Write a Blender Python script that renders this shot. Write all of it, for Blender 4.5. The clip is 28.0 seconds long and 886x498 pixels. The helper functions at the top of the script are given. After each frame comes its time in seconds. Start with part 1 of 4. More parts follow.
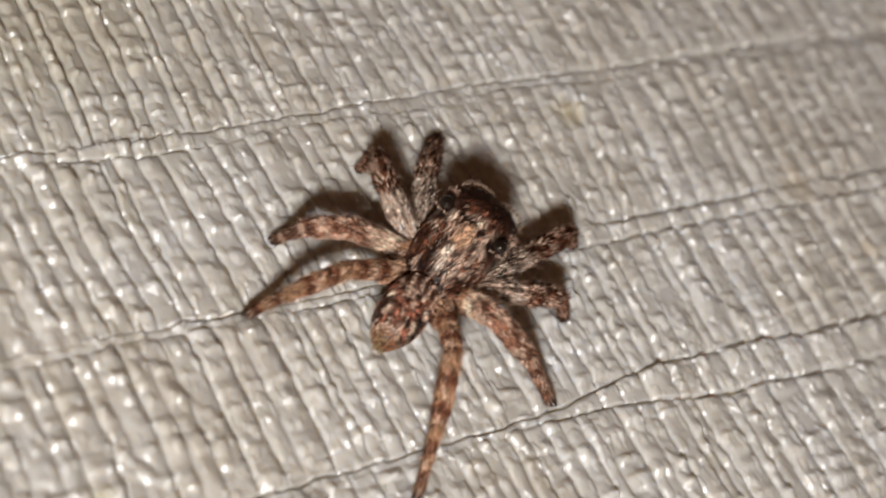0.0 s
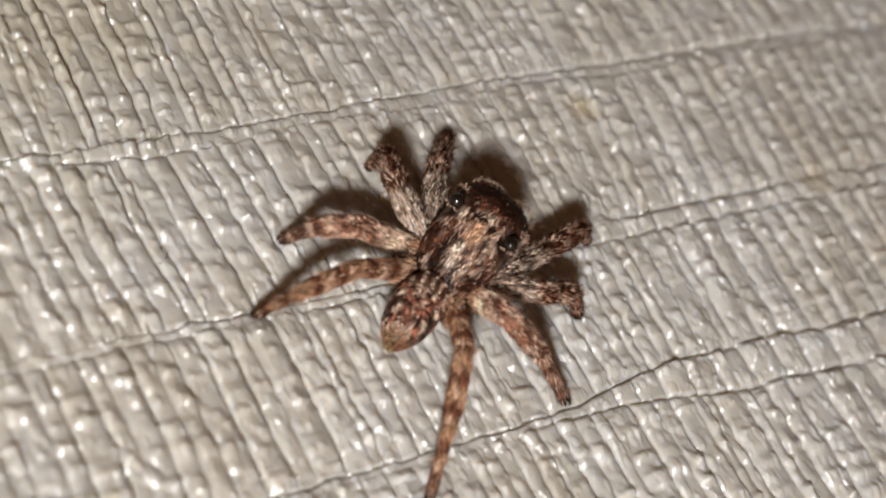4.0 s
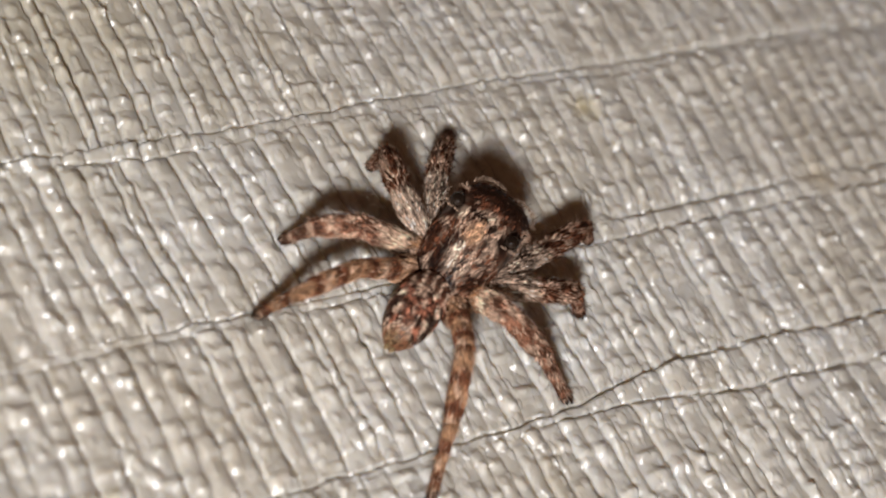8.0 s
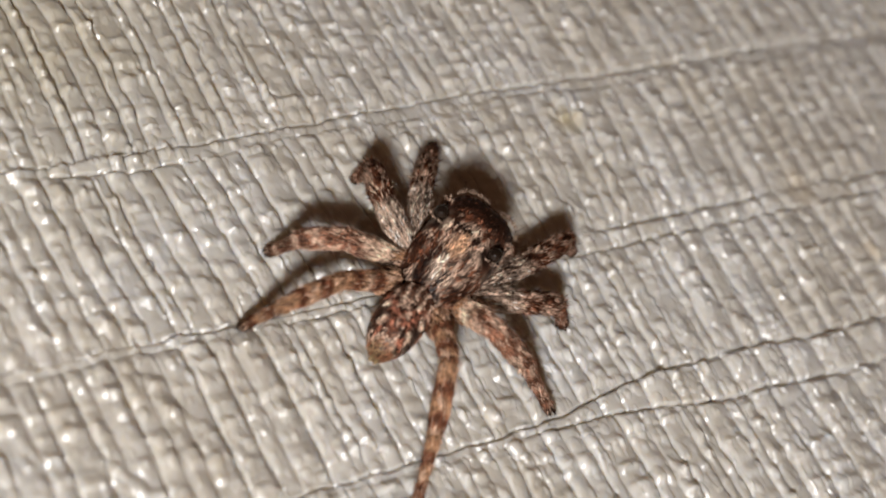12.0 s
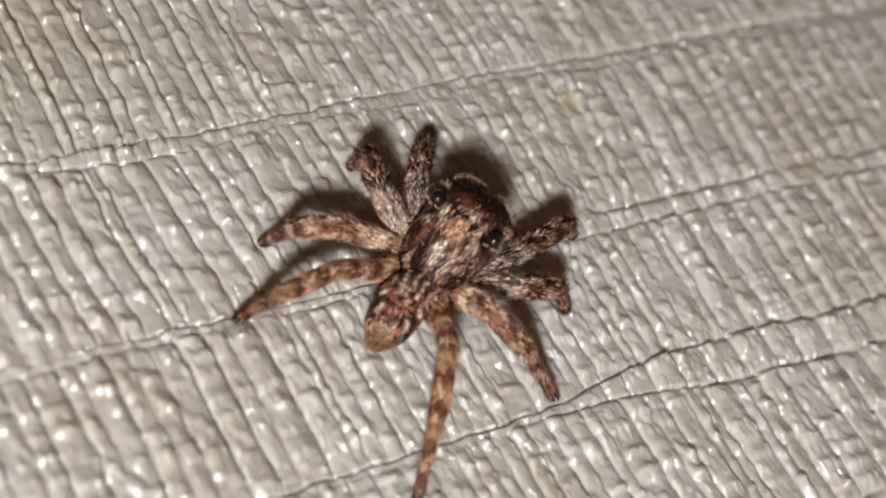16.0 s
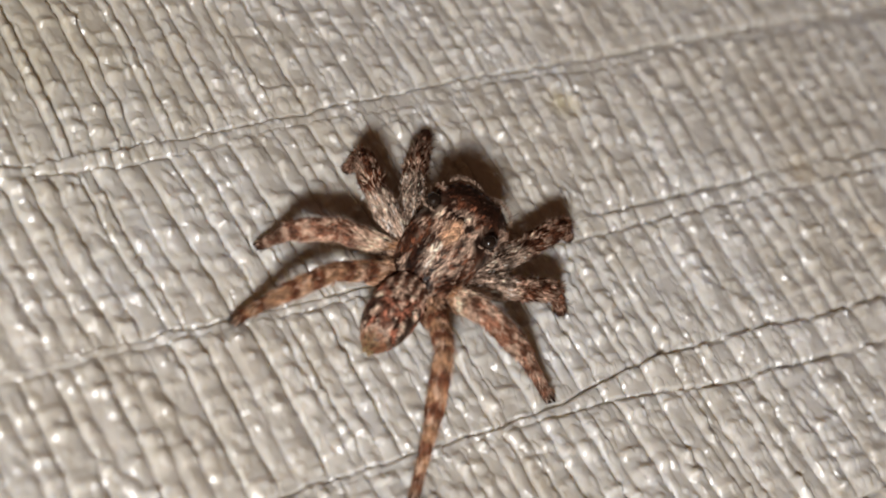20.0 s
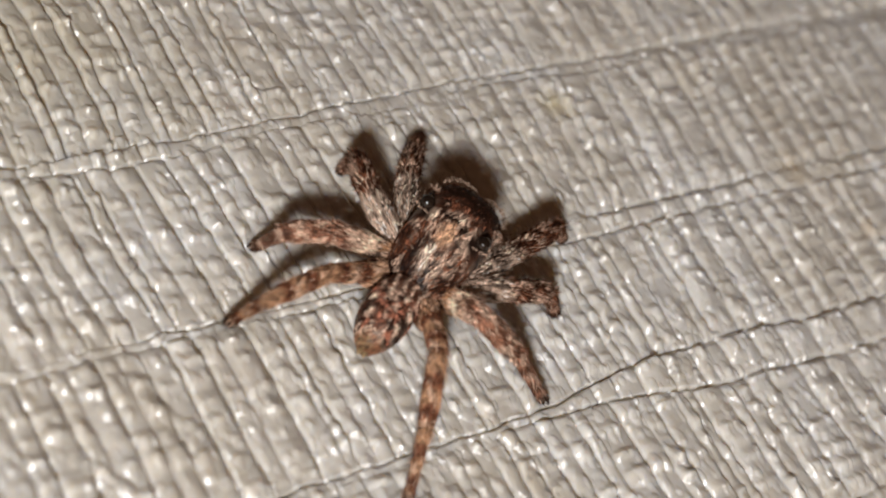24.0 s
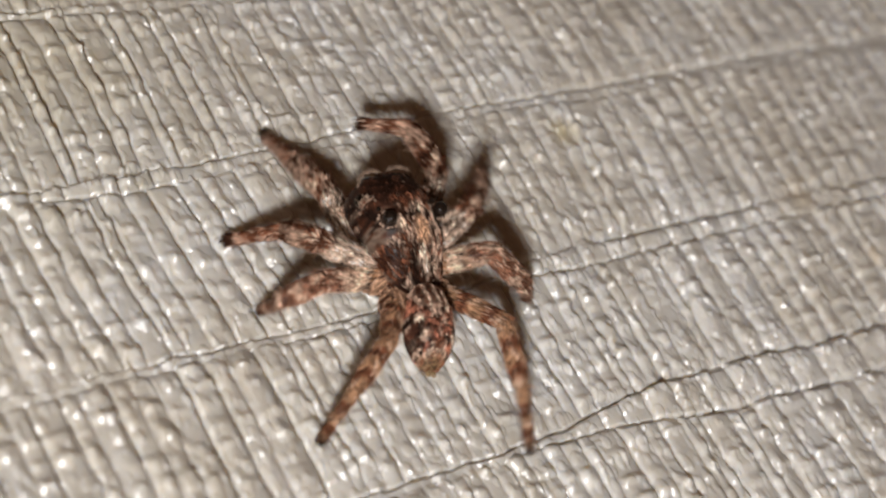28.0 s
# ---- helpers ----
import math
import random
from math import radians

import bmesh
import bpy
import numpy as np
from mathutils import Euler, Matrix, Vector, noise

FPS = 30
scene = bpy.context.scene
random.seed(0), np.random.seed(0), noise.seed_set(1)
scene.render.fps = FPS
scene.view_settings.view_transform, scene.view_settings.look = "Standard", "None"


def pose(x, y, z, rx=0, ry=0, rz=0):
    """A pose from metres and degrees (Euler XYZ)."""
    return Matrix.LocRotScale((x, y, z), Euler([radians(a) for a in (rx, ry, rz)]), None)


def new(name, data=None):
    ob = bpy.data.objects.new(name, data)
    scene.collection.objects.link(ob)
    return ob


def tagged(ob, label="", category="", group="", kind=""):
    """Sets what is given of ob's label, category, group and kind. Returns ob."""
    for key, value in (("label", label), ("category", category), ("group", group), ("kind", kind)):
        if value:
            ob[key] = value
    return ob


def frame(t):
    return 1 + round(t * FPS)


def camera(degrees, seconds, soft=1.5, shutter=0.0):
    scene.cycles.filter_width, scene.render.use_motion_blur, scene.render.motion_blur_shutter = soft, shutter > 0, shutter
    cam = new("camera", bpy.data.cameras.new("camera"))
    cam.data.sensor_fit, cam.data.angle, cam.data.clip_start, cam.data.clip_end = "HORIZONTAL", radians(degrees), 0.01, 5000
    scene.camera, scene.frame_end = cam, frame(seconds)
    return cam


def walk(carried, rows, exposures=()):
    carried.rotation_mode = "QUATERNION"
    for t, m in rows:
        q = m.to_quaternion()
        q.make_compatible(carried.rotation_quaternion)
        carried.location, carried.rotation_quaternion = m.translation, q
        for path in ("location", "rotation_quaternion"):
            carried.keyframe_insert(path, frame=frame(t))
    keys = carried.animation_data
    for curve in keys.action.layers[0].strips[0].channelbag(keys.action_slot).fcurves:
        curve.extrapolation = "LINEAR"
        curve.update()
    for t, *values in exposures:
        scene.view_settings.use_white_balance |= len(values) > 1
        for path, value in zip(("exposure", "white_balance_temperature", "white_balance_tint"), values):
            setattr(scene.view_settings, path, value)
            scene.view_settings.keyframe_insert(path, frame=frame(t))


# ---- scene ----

cam = camera(32.0, 28.0, soft=1.9, shutter=0.5)
PATH = [
    (0, -0.02812, -0.01777, 0.03172, 39.724, -26.270, -30.342),
    (0.5, -0.02789, -0.01771, 0.03132, 39.180, -25.183, -29.732),
    (1, -0.02764, -0.01775, 0.03139, 38.722, -25.118, -29.892),
    (1.5, -0.02779, -0.01745, 0.03161, 39.602, -25.426, -29.591),
    (2, -0.02774, -0.01767, 0.03160, 39.776, -25.507, -29.983),
    (2.5, -0.02767, -0.01754, 0.03155, 39.456, -25.378, -29.846),
    (3, -0.02760, -0.01763, 0.03152, 39.449, -25.347, -29.972),
    (3.5, -0.02753, -0.01773, 0.03155, 39.563, -25.225, -30.191),
    (5.5, -0.02737, -0.01781, 0.03148, 39.600, -24.775, -30.209),
    (6, -0.02737, -0.01794, 0.03159, 39.827, -24.838, -30.381),
    (6.5, -0.02733, -0.01809, 0.03155, 40.075, -24.800, -30.594),
    (7, -0.02739, -0.01786, 0.03153, 39.665, -24.844, -30.217),
    (7.5, -0.02739, -0.01790, 0.03157, 39.825, -24.857, -30.222),
    (8, -0.02732, -0.01796, 0.03156, 39.758, -24.651, -30.271),
    (8.5, -0.02739, -0.01798, 0.03164, 39.959, -24.840, -30.327),
    (9, -0.02738, -0.01786, 0.03148, 39.827, -24.723, -30.249),
    (9.5, -0.02734, -0.01796, 0.03155, 39.874, -24.795, -30.514),
    (10, -0.02735, -0.01800, 0.03159, 39.992, -24.881, -30.560),
    (10.5, -0.02738, -0.01800, 0.03168, 40.045, -24.817, -30.452),
    (11, -0.02745, -0.01794, 0.03164, 40.092, -24.834, -30.321),
    (11.5, -0.02741, -0.01792, 0.03160, 40.001, -24.786, -30.318),
    (12, -0.02748, -0.01806, 0.03180, 40.337, -25.081, -30.687),
    (12.5, -0.02754, -0.01811, 0.03182, 40.599, -25.202, -30.854),
    (14.5, -0.02727, -0.01815, 0.03161, 40.105, -24.687, -30.765),
    (15, -0.02710, -0.01782, 0.03159, 40.497, -24.054, -30.987),
    (15.5, -0.02665, -0.01815, 0.03153, 40.058, -23.920, -31.774),
    (16, -0.02678, -0.01797, 0.03150, 40.138, -23.900, -31.491),
    (16.5, -0.02682, -0.01797, 0.03154, 40.247, -23.892, -31.363),
    (17, -0.02671, -0.01809, 0.03151, 40.187, -23.674, -31.408),
    (17.5, -0.02671, -0.01801, 0.03147, 40.060, -23.777, -31.438),
    (18, -0.02668, -0.01818, 0.03155, 40.359, -23.844, -31.806),
    (18.5, -0.02676, -0.01800, 0.03148, 40.244, -23.771, -31.445),
    (19, -0.02678, -0.01801, 0.03155, 40.260, -23.756, -31.320),
    (19.5, -0.02675, -0.01803, 0.03151, 40.176, -23.643, -31.312),
    (20, -0.02670, -0.01814, 0.03160, 40.325, -23.752, -31.535),
    (20.5, -0.02663, -0.01826, 0.03157, 40.274, -23.680, -31.791),
    (21, -0.02681, -0.01818, 0.03167, 40.723, -24.027, -31.796),
    (21.5, -0.02678, -0.01817, 0.03160, 40.613, -23.824, -31.626),
    (23.5, -0.02679, -0.01815, 0.03162, 40.633, -24.117, -31.923),
    (24, -0.02675, -0.01812, 0.03163, 40.437, -23.945, -31.747),
    (24.5, -0.02679, -0.01817, 0.03166, 40.765, -24.039, -31.873),
    (25, -0.02675, -0.01827, 0.03171, 40.778, -24.115, -32.191),
    (25.5, -0.02689, -0.01817, 0.03178, 40.942, -24.296, -32.133),
    (26, -0.02695, -0.01805, 0.03176, 40.900, -24.251, -31.845),
    (26.5, -0.02695, -0.01806, 0.03180, 40.902, -24.154, -31.728),
    (27, -0.02695, -0.01816, 0.03173, 41.102, -24.107, -31.845),
    (27.5, -0.02686, -0.01831, 0.03177, 41.059, -23.929, -31.800),
    (28, -0.02705, -0.01806, 0.03180, 41.154, -24.056, -31.467),
]
walk(cam, [(t, pose(*r)) for t, *r in PATH])
cam.data.dof.use_dof = True
cam.data.dof.focus_distance = 0.0445
cam.data.dof.aperture_fstop = 80

# ---- light: one small hand lamp beside the lens, in a dim room ----
world = bpy.data.worlds.new("dim_room")
world.use_nodes = True
world.node_tree.nodes["Background"].inputs[0].default_value = (1.0, 0.50, 0.28, 1)
world.node_tree.nodes["Background"].inputs[1].default_value = 0.056
scene.world = world

lamp = new("hand_lamp", bpy.data.lights.new("hand_lamp", "POINT"))
lamp.data.energy = 0.925
lamp.data.color = (1.0, 0.975, 0.965)
lamp.data.shadow_soft_size = 0.0068
lamp.location = (-0.0845, -0.0711, 0.0670)
scene.view_settings.exposure = 0.0

MM = 0.001
rng = np.random.default_rng(7)
TABLE = np.random.default_rng(3).random((256, 256))


def vnoise(x, y, seed=0):
    """Smooth noise from 0 to 1 on a unit lattice."""
    x, y = np.asarray(x, float) + seed * 17.31, np.asarray(y, float) + seed * 9.77
    ix, iy = np.floor(x).astype(int), np.floor(y).astype(int)
    fx, fy = x - ix, y - iy
    fx, fy = fx * fx * (3 - 2 * fx), fy * fy * (3 - 2 * fy)
    a, b = TABLE[ix & 255, iy & 255], TABLE[(ix + 1) & 255, iy & 255]
    c, d = TABLE[ix & 255, (iy + 1) & 255], TABLE[(ix + 1) & 255, (iy + 1) & 255]
    return (a * (1 - fx) + b * fx) * (1 - fy) + (c * (1 - fx) + d * fx) * fy


def smooth(a, b, x):
    u = np.clip((x - a) / (b - a), 0, 1)
    return u * u * (3 - 2 * u)


# ---- materials ----
def material(name):
    m = bpy.data.materials.new(name)
    m.use_nodes = True
    t = m.node_tree
    return m, t, t.nodes["Principled BSDF"]


def node(t, kind, links=(), **values):
    n = t.nodes.new(kind)
    for key, value in values.items():
        n.inputs[int(key[1:])].default_value = value
    for source, index in links:
        t.links.new(source, n.inputs[index])
    return n


def ramp(t, source, stops):
    n = t.nodes.new("ShaderNodeValToRGB")
    while len(n.color_ramp.elements) < len(stops):
        n.color_ramp.elements.new(0.5)
    for e, (p, c) in zip(n.color_ramp.elements, stops):
        e.position, e.color = p, (*c, 1)
    t.links.new(source, n.inputs[0])
    return n


def mixed(t, kind, factor, a, b):
    n = t.nodes.new("ShaderNodeMix")
    n.data_type, n.blend_type = "RGBA", kind
    for value, index in ((factor, 0), (a, 6), (b, 7)):
        if hasattr(value, "links"):
            t.links.new(value, n.inputs[index])
        else:
            n.inputs[index].default_value = value
    return n.outputs[2]


def floor_material():
    m, t, p = material("embossed_vinyl")
    where = t.nodes.new("ShaderNodeTexCoord").outputs["Object"]
    long = node(t, "ShaderNodeMapping", [(where, 0)], i3=(1.0, 0.35, 1.0)).outputs[0]
    blotch = node(t, "ShaderNodeTexNoise", [(long, 0)], i2=760.0, i3=3.0, i4=0.6).outputs[0]
    wide = node(t, "ShaderNodeTexNoise", [(where, 0)], i2=130.0, i3=2.0).outputs[0]
    grain = node(t, "ShaderNodeTexNoise", [(where, 0)], i2=5200.0, i3=3.0, i4=0.65).outputs[0]
    base = ramp(t, blotch, [(0.30, (0.49, 0.455, 0.40)), (0.47, (0.60, 0.572, 0.525)), (0.72, (0.69, 0.672, 0.64))]).outputs[0]
    tan = ramp(t, wide, [(0.40, (0.93, 0.90, 0.85)), (0.62, (1.0, 1.0, 1.0))]).outputs[0]
    col = mixed(t, "MULTIPLY", 1.0, base, tan)
    fleck = ramp(t, grain, [(0.25, (0.86, 0.84, 0.81)), (0.5, (1, 1, 1))]).outputs[0]
    col = mixed(t, "MULTIPLY", 0.7, col, fleck)
    # a broad darker olive zone; old drips and rub marks, each with its own place
    for x, y, radius, tint in ((-10.0, 9.5, 9.0, (0.485, 0.44, 0.345, 1)), (8.25, 3.95, 0.75, (0.56, 0.47, 0.27, 1)), (16.8, -0.4, 0.9, (0.55, 0.46, 0.33, 1)),
                               (18.3, -3.5, 0.6, (0.52, 0.42, 0.30, 1)), (-12.9, -5.2, 0.5, (0.62, 0.56, 0.40, 1))):
        v = t.nodes.new("ShaderNodeVectorMath")
        v.operation = "DISTANCE"
        t.links.new(where, v.inputs[0])
        v.inputs[1].default_value = (x * MM, y * MM, 0)
        wob = node(t, "ShaderNodeMath", [(grain if radius < 2 else blotch, 0)], i1=radius * MM * 0.8)
        wob.operation = "MULTIPLY"
        far = node(t, "ShaderNodeMath", [(v.outputs["Value"], 0), (wob.outputs[0], 1)])
        far.operation = "ADD"
        fall = t.nodes.new("ShaderNodeMapRange")
        t.links.new(far.outputs[0], fall.inputs[0])
        for i, value in ((1, radius * 0.4 * MM), (2, radius * 1.5 * MM), (3, 0.75), (4, 0.0)):
            fall.inputs[i].default_value = value
        col = mixed(t, "MIX", fall.outputs[0], col, tint)
    t.links.new(col, p.inputs["Base Color"])
    rough = node(t, "ShaderNodeMapRange", [(blotch, 0)], i1=0.3, i2=0.7, i3=0.5, i4=0.38).outputs[0]
    t.links.new(rough, p.inputs["Roughness"])
    p.inputs["Specular IOR Level"].default_value = 0.6
    p.inputs["Subsurface Weight"].default_value = 0.85
    p.inputs["Subsurface Radius"].default_value = (1.0, 0.85, 0.65)
    p.inputs["Subsurface Scale"].default_value = 0.00055
    # pressed beads, in clusters, over a fine pebble grain
    fine = node(t, "ShaderNodeTexNoise", [(where, 0)], i2=4200.0, i3=1.0).outputs[0]
    swirl = node(t, "ShaderNodeTexNoise", [(where, 0)], i2=2600.0, i3=1.0).outputs["Color"]
    push = node(t, "ShaderNodeVectorMath", [(swirl, 0)], i1=(0.00022, 0.00022, 0.0))
    push.operation = "MULTIPLY"
    there = node(t, "ShaderNodeVectorMath", [(where, 0), (push.outputs[0], 1)])
    tall = node(t, "ShaderNodeMapping", [(there.outputs[0], 0)], i3=(1.0, 0.68, 0.0)).outputs[0]
    cells = node(t, "ShaderNodeTexVoronoi", [(tall, 0)], i2=1600.0).outputs["Distance"]
    dome = node(t, "ShaderNodeMapRange", [(cells, 0)], i1=0.06, i2=0.42, i3=1.0, i4=0.0)
    dome.interpolation_type = "SMOOTHSTEP"
    patchy = node(t, "ShaderNodeTexNoise", [(long, 0)], i2=1300.0, i3=1.0).outputs[0]
    some = node(t, "ShaderNodeMapRange", [(patchy, 0)], i1=0.36, i2=0.56, i3=0.6, i4=1.0).outputs[0]
    beads = node(t, "ShaderNodeMath", [(dome.outputs[0], 0), (some, 1)])
    beads.operation = "MULTIPLY"
    both = node(t, "ShaderNodeMath", [(fine, 0), (beads.outputs[0], 2)], i1=0.12)
    both.operation = "MULTIPLY_ADD"
    bump = node(t, "ShaderNodeBump", [(both.outputs[0], "Height")], i0=1.0)
    bump.inputs["Distance"].default_value = 0.00004
    t.links.new(bump.outputs[0], p.inputs["Normal"])
    # the clear wear layer on top carries the sharper pebbling
    glaze = node(t, "ShaderNodeBump", [(both.outputs[0], "Height")], i0=1.0)
    glaze.inputs["Distance"].default_value = 0.00024
    t.links.new(glaze.outputs[0], p.inputs["Coat Normal"])
    p.inputs["Coat Weight"].default_value = 1.0
    p.inputs["Coat Roughness"].default_value = 0.40
    p.inputs["Coat IOR"].default_value = 2.0
    return m


def fur_material(name, rough, sheen):
    m, t, p = material(name)
    tint = t.nodes.new("ShaderNodeAttribute")
    tint.attribute_name = "tint"
    where = t.nodes.new("ShaderNodeTexCoord").outputs["Object"]
    n = node(t, "ShaderNodeTexNoise", [(where, 0)], i2=7000.0, i3=3.0).outputs[0]
    vary = ramp(t, n, [(0.3, (0.7, 0.68, 0.66)), (0.65, (1.15, 1.12, 1.1))]).outputs[0]
    t.links.new(mixed(t, "MULTIPLY", 1.0, tint.outputs["Color"], vary), p.inputs["Base Color"])
    p.inputs["Roughness"].default_value = rough
    p.inputs["Specular IOR Level"].default_value = sheen
    bump = node(t, "ShaderNodeBump", [(n, "Height")], i0=0.5)
    bump.inputs["Distance"].default_value = 0.00003
    t.links.new(bump.outputs[0], p.inputs["Normal"])
    return m


def eye_material():
    m, t, p = material("eye_lens")
    where = t.nodes.new("ShaderNodeTexCoord").outputs["Object"]
    n = node(t, "ShaderNodeTexNoise", [(where, 0)], i2=3000.0).outputs[0]
    t.links.new(ramp(t, n, [(0.3, (0.006, 0.004, 0.003)), (0.8, (0.02, 0.012, 0.008))]).outputs[0], p.inputs["Base Color"])
    p.inputs["Roughness"].default_value = 0.10
    p.inputs["Specular IOR Level"].default_value = 0.3
    return m


VINYL = floor_material()
CUTICLE = fur_material("cuticle", 0.45, 0.2)
FUR = fur_material("hair", 0.6, 0.06)
LENS = eye_material()


# ---- mesh from arrays ----
def mesh_of(name, verts, faces, materials, slots=None, tint=None):
    """faces: a list of integer arrays, each of one number of corners."""
    me = bpy.data.meshes.new(name)
    me.vertices.add(len(verts))
    me.vertices.foreach_set("co", np.asarray(verts, np.float32).ravel())
    corners = np.concatenate([f.ravel() for f in faces]).astype(np.int32)
    sizes = np.concatenate([np.full(len(f), f.shape[1]) for f in faces])
    me.loops.add(len(corners))
    me.loops.foreach_set("vertex_index", corners)
    me.polygons.add(len(sizes))
    me.polygons.foreach_set("loop_start", (np.cumsum(sizes) - sizes).astype(np.int32))
    for m in materials:
        me.materials.append(m)
    if slots is not None:
        me.polygons.foreach_set("material_index", np.asarray(slots, np.int32))
    me.polygons.foreach_set("use_smooth", np.ones(len(sizes), bool))
    if tint is not None:
        a = me.color_attributes.new("tint", "FLOAT_COLOR", "POINT")
        a.data.foreach_set("color", np.column_stack([np.clip(tint, 0, 1), np.ones(len(tint))]).astype(np.float32).ravel())
    me.update(calc_edges=True)
    me.validate()
    return me


# ---- the floor: long ribs between cross seams, pressed into vinyl ----
def seam_a(x):
    return 5.3 + 0.55 * np.tanh(x / 8.0) + 0.3 * smooth(12, 22, x)


def seam_b(x):
    return -0.72 + 0.32 * np.tanh((x - 3.0) / 2.5)


def seam_c(x):
    return -6.18 + 0.5 * smooth(0, 5.5, x) - 0.35 * smooth(9, 14, x)


def strip_a(x):
    return 0.46 + 0.12 * np.sin(x * 0.7)


def strip_b(x):
    return 0.28 + 0.42 * smooth(2, 6, x)


def strip_c(x):
    return 0.26 + 1.2 * smooth(0, 8, x)


# where the creases run, band by band: deep ones, then middling, then faint
CREASES = {
    "top": ((-9.33, -8.94, -7.5, -4.45, -1.24), (-11.5, -7.0, -5.71, -3.95, -2.61, 3.15, 6.22, 8.79, 19.93),
            (-10.43, -8.25, -6.07, 0.83, 1.57, 4.18, 5.03, 11.72, 14.0, 16.0, 23.4)),
    "upper": ((-9.05, -8.61, -7.1, -4.19), (-11.12, -10.44, -6.15, -5.4, -1.34, 3.18, 4.77, 6.06, 8.36, 10.92, 12.09, 14.19, 17.0, 19.97),
              (-12.27, -9.81, -7.87, 22.96)),
    "lower": ((-8.94, -6.6, -4.31, -1.21, 2.97, 5.94), (-13.04, -12.2, -10.94, -8.12, -5.47, 0.28, 2.2, 4.66, 8.58, 10.75, 12.16, 13.86, 16.82),
              (-3.53, -2.87)),
    "bottom": ((-1.11, 0.22, 3.06, 4.56), (1.55, 6.24, 8.5, 10.88, 12.17), ()),
    "strip": ((2.8, 4.6), (-9.6, -8.0, -6.9, 3.6, 5.8, 7.0, 8.4, 9.8, 11.0, 12.4), ()),
    "far": ((), (), ()),
}
# how far the creases lean, mm across for each mm along
LEAN = {"upper": (-0.06, 0.15), "lower": (0.0, 0.08)}
MIDDLE = {"upper": 2.1, "lower": -3.6}


def creases(band, seed, step=0.66):
    r = np.random.default_rng(seed)
    known = sorted((x, d) for d, xs in zip((1.0, 0.62, 0.38), CREASES[band]) for x in xs)
    at, depth, last = [-60.0], [1.0], -60.0
    for x, d in known + [(80.0, 1.0)]:
        n = max(1, int(round((x - last) / (step if last < 8 else 1.55 * step))))
        w = np.cumsum(0.55 + r.random(n))
        at += list(last + (x - last) * w / w[-1])
        depth += list((0.06 if last < 8 else 0.20) + 0.20 * r.random(n) ** 1.5)
        depth[-1], last = d, x
    return np.array(at), np.array(depth)


def ribs(x, y, band, seed, step=0.66):
    at, depth = creases(band, seed, step)
    low, high = LEAN.get(band, (0.0, 0.0))
    xw = x - (low + (high - low) * smooth(1.0, 9.0, x)) * (y - MIDDLE.get(band, 0.0))
    xw = xw + (1 - 0.55 * smooth(3.0, 9.0, x)) * (0.16 * (vnoise(y * 0.45 + 3, x * 0.25, seed) - 0.5) + 0.07 * (vnoise(y * 1.6, x * 0.8, seed + 1) - 0.5))
    k = np.clip(np.searchsorted(at, xw), 1, len(at) - 1)
    left, right = at[k - 1], at[k]
    u = (xw - left) / (right - left)
    r = np.random.default_rng(seed + 5)
    tall = 0.044 + 0.026 * r.random(len(at) + 1)
    main = at[depth >= 0.6]
    km = np.clip(np.searchsorted(main, xw), 1, len(main) - 1)
    um = (xw - main[km - 1]) / (main[km] - main[km - 1])
    round_top = 1 - np.abs(2 * u - 1) ** 2.3
    pillow = smooth(0.15, 0.75, vnoise(y * 1.25 + k * 5.1, k * 2.9, seed + 3))
    crown = 0.035 * (1 - np.abs(2 * um - 1) ** 8) + tall[k] * (1 + 1.3 * smooth(3.0, 9.0, xw)) * round_top * (0.45 + 0.55 * pillow)
    fade = 0.5 + 0.75 * vnoise(y * 0.8, k * 3.7, seed + 9)
    wide = (0.036 + 0.012 * vnoise(y * 1.1, k * 1.7, seed + 12)) * (1 + 0.8 * smooth(4.0, 12.0, x))
    cut = 0.150 * fade * (depth[k - 1] * np.exp(-((xw - left) / wide) ** 2) + depth[k] * np.exp(-((xw - right) / wide) ** 2))
    beads = 0.24 * np.maximum(0, vnoise(y * 3.4 + k * 5.1, k * 2.9, seed + 4) - 0.42) * round_top
    return crown + beads - cut


def droplets(x, y):
    """Small rounded beads, some long, scattered thickly over the ribs."""
    z = np.zeros_like(x)
    for cells, share, seed in ((1.9, 0.68, 3), (2.7, 0.68, 57)):
        gx, gy = x * cells, y * cells * 0.72
        ix, iy = np.floor(gx).astype(int), np.floor(gy).astype(int)
        for dx in (-1, 0, 1):
            for dy in (-1, 0, 1):
                cx, cy = ix + dx, iy + dy
                a, b = TABLE[(cx + seed) & 255, cy & 255], TABLE[cx & 255, (cy + seed * 3) & 255]
                c = TABLE[(cx * 7 + seed) & 255, (cy * 5 + 11) & 255]
                r = 0.26 + 0.20 * TABLE[(cx + 31) & 255, (cy * 3 + seed) & 255]
                d2 = ((gx - cx - a) / r) ** 2 + ((gy - cy - b) / r) ** 2
                dome = np.sqrt(np.maximum(0, 1 - d2)) * smooth(1.0, 0.75, d2)
                z = np.maximum(z, np.where(c < share, dome * r * 0.29 / cells, 0))
    return z


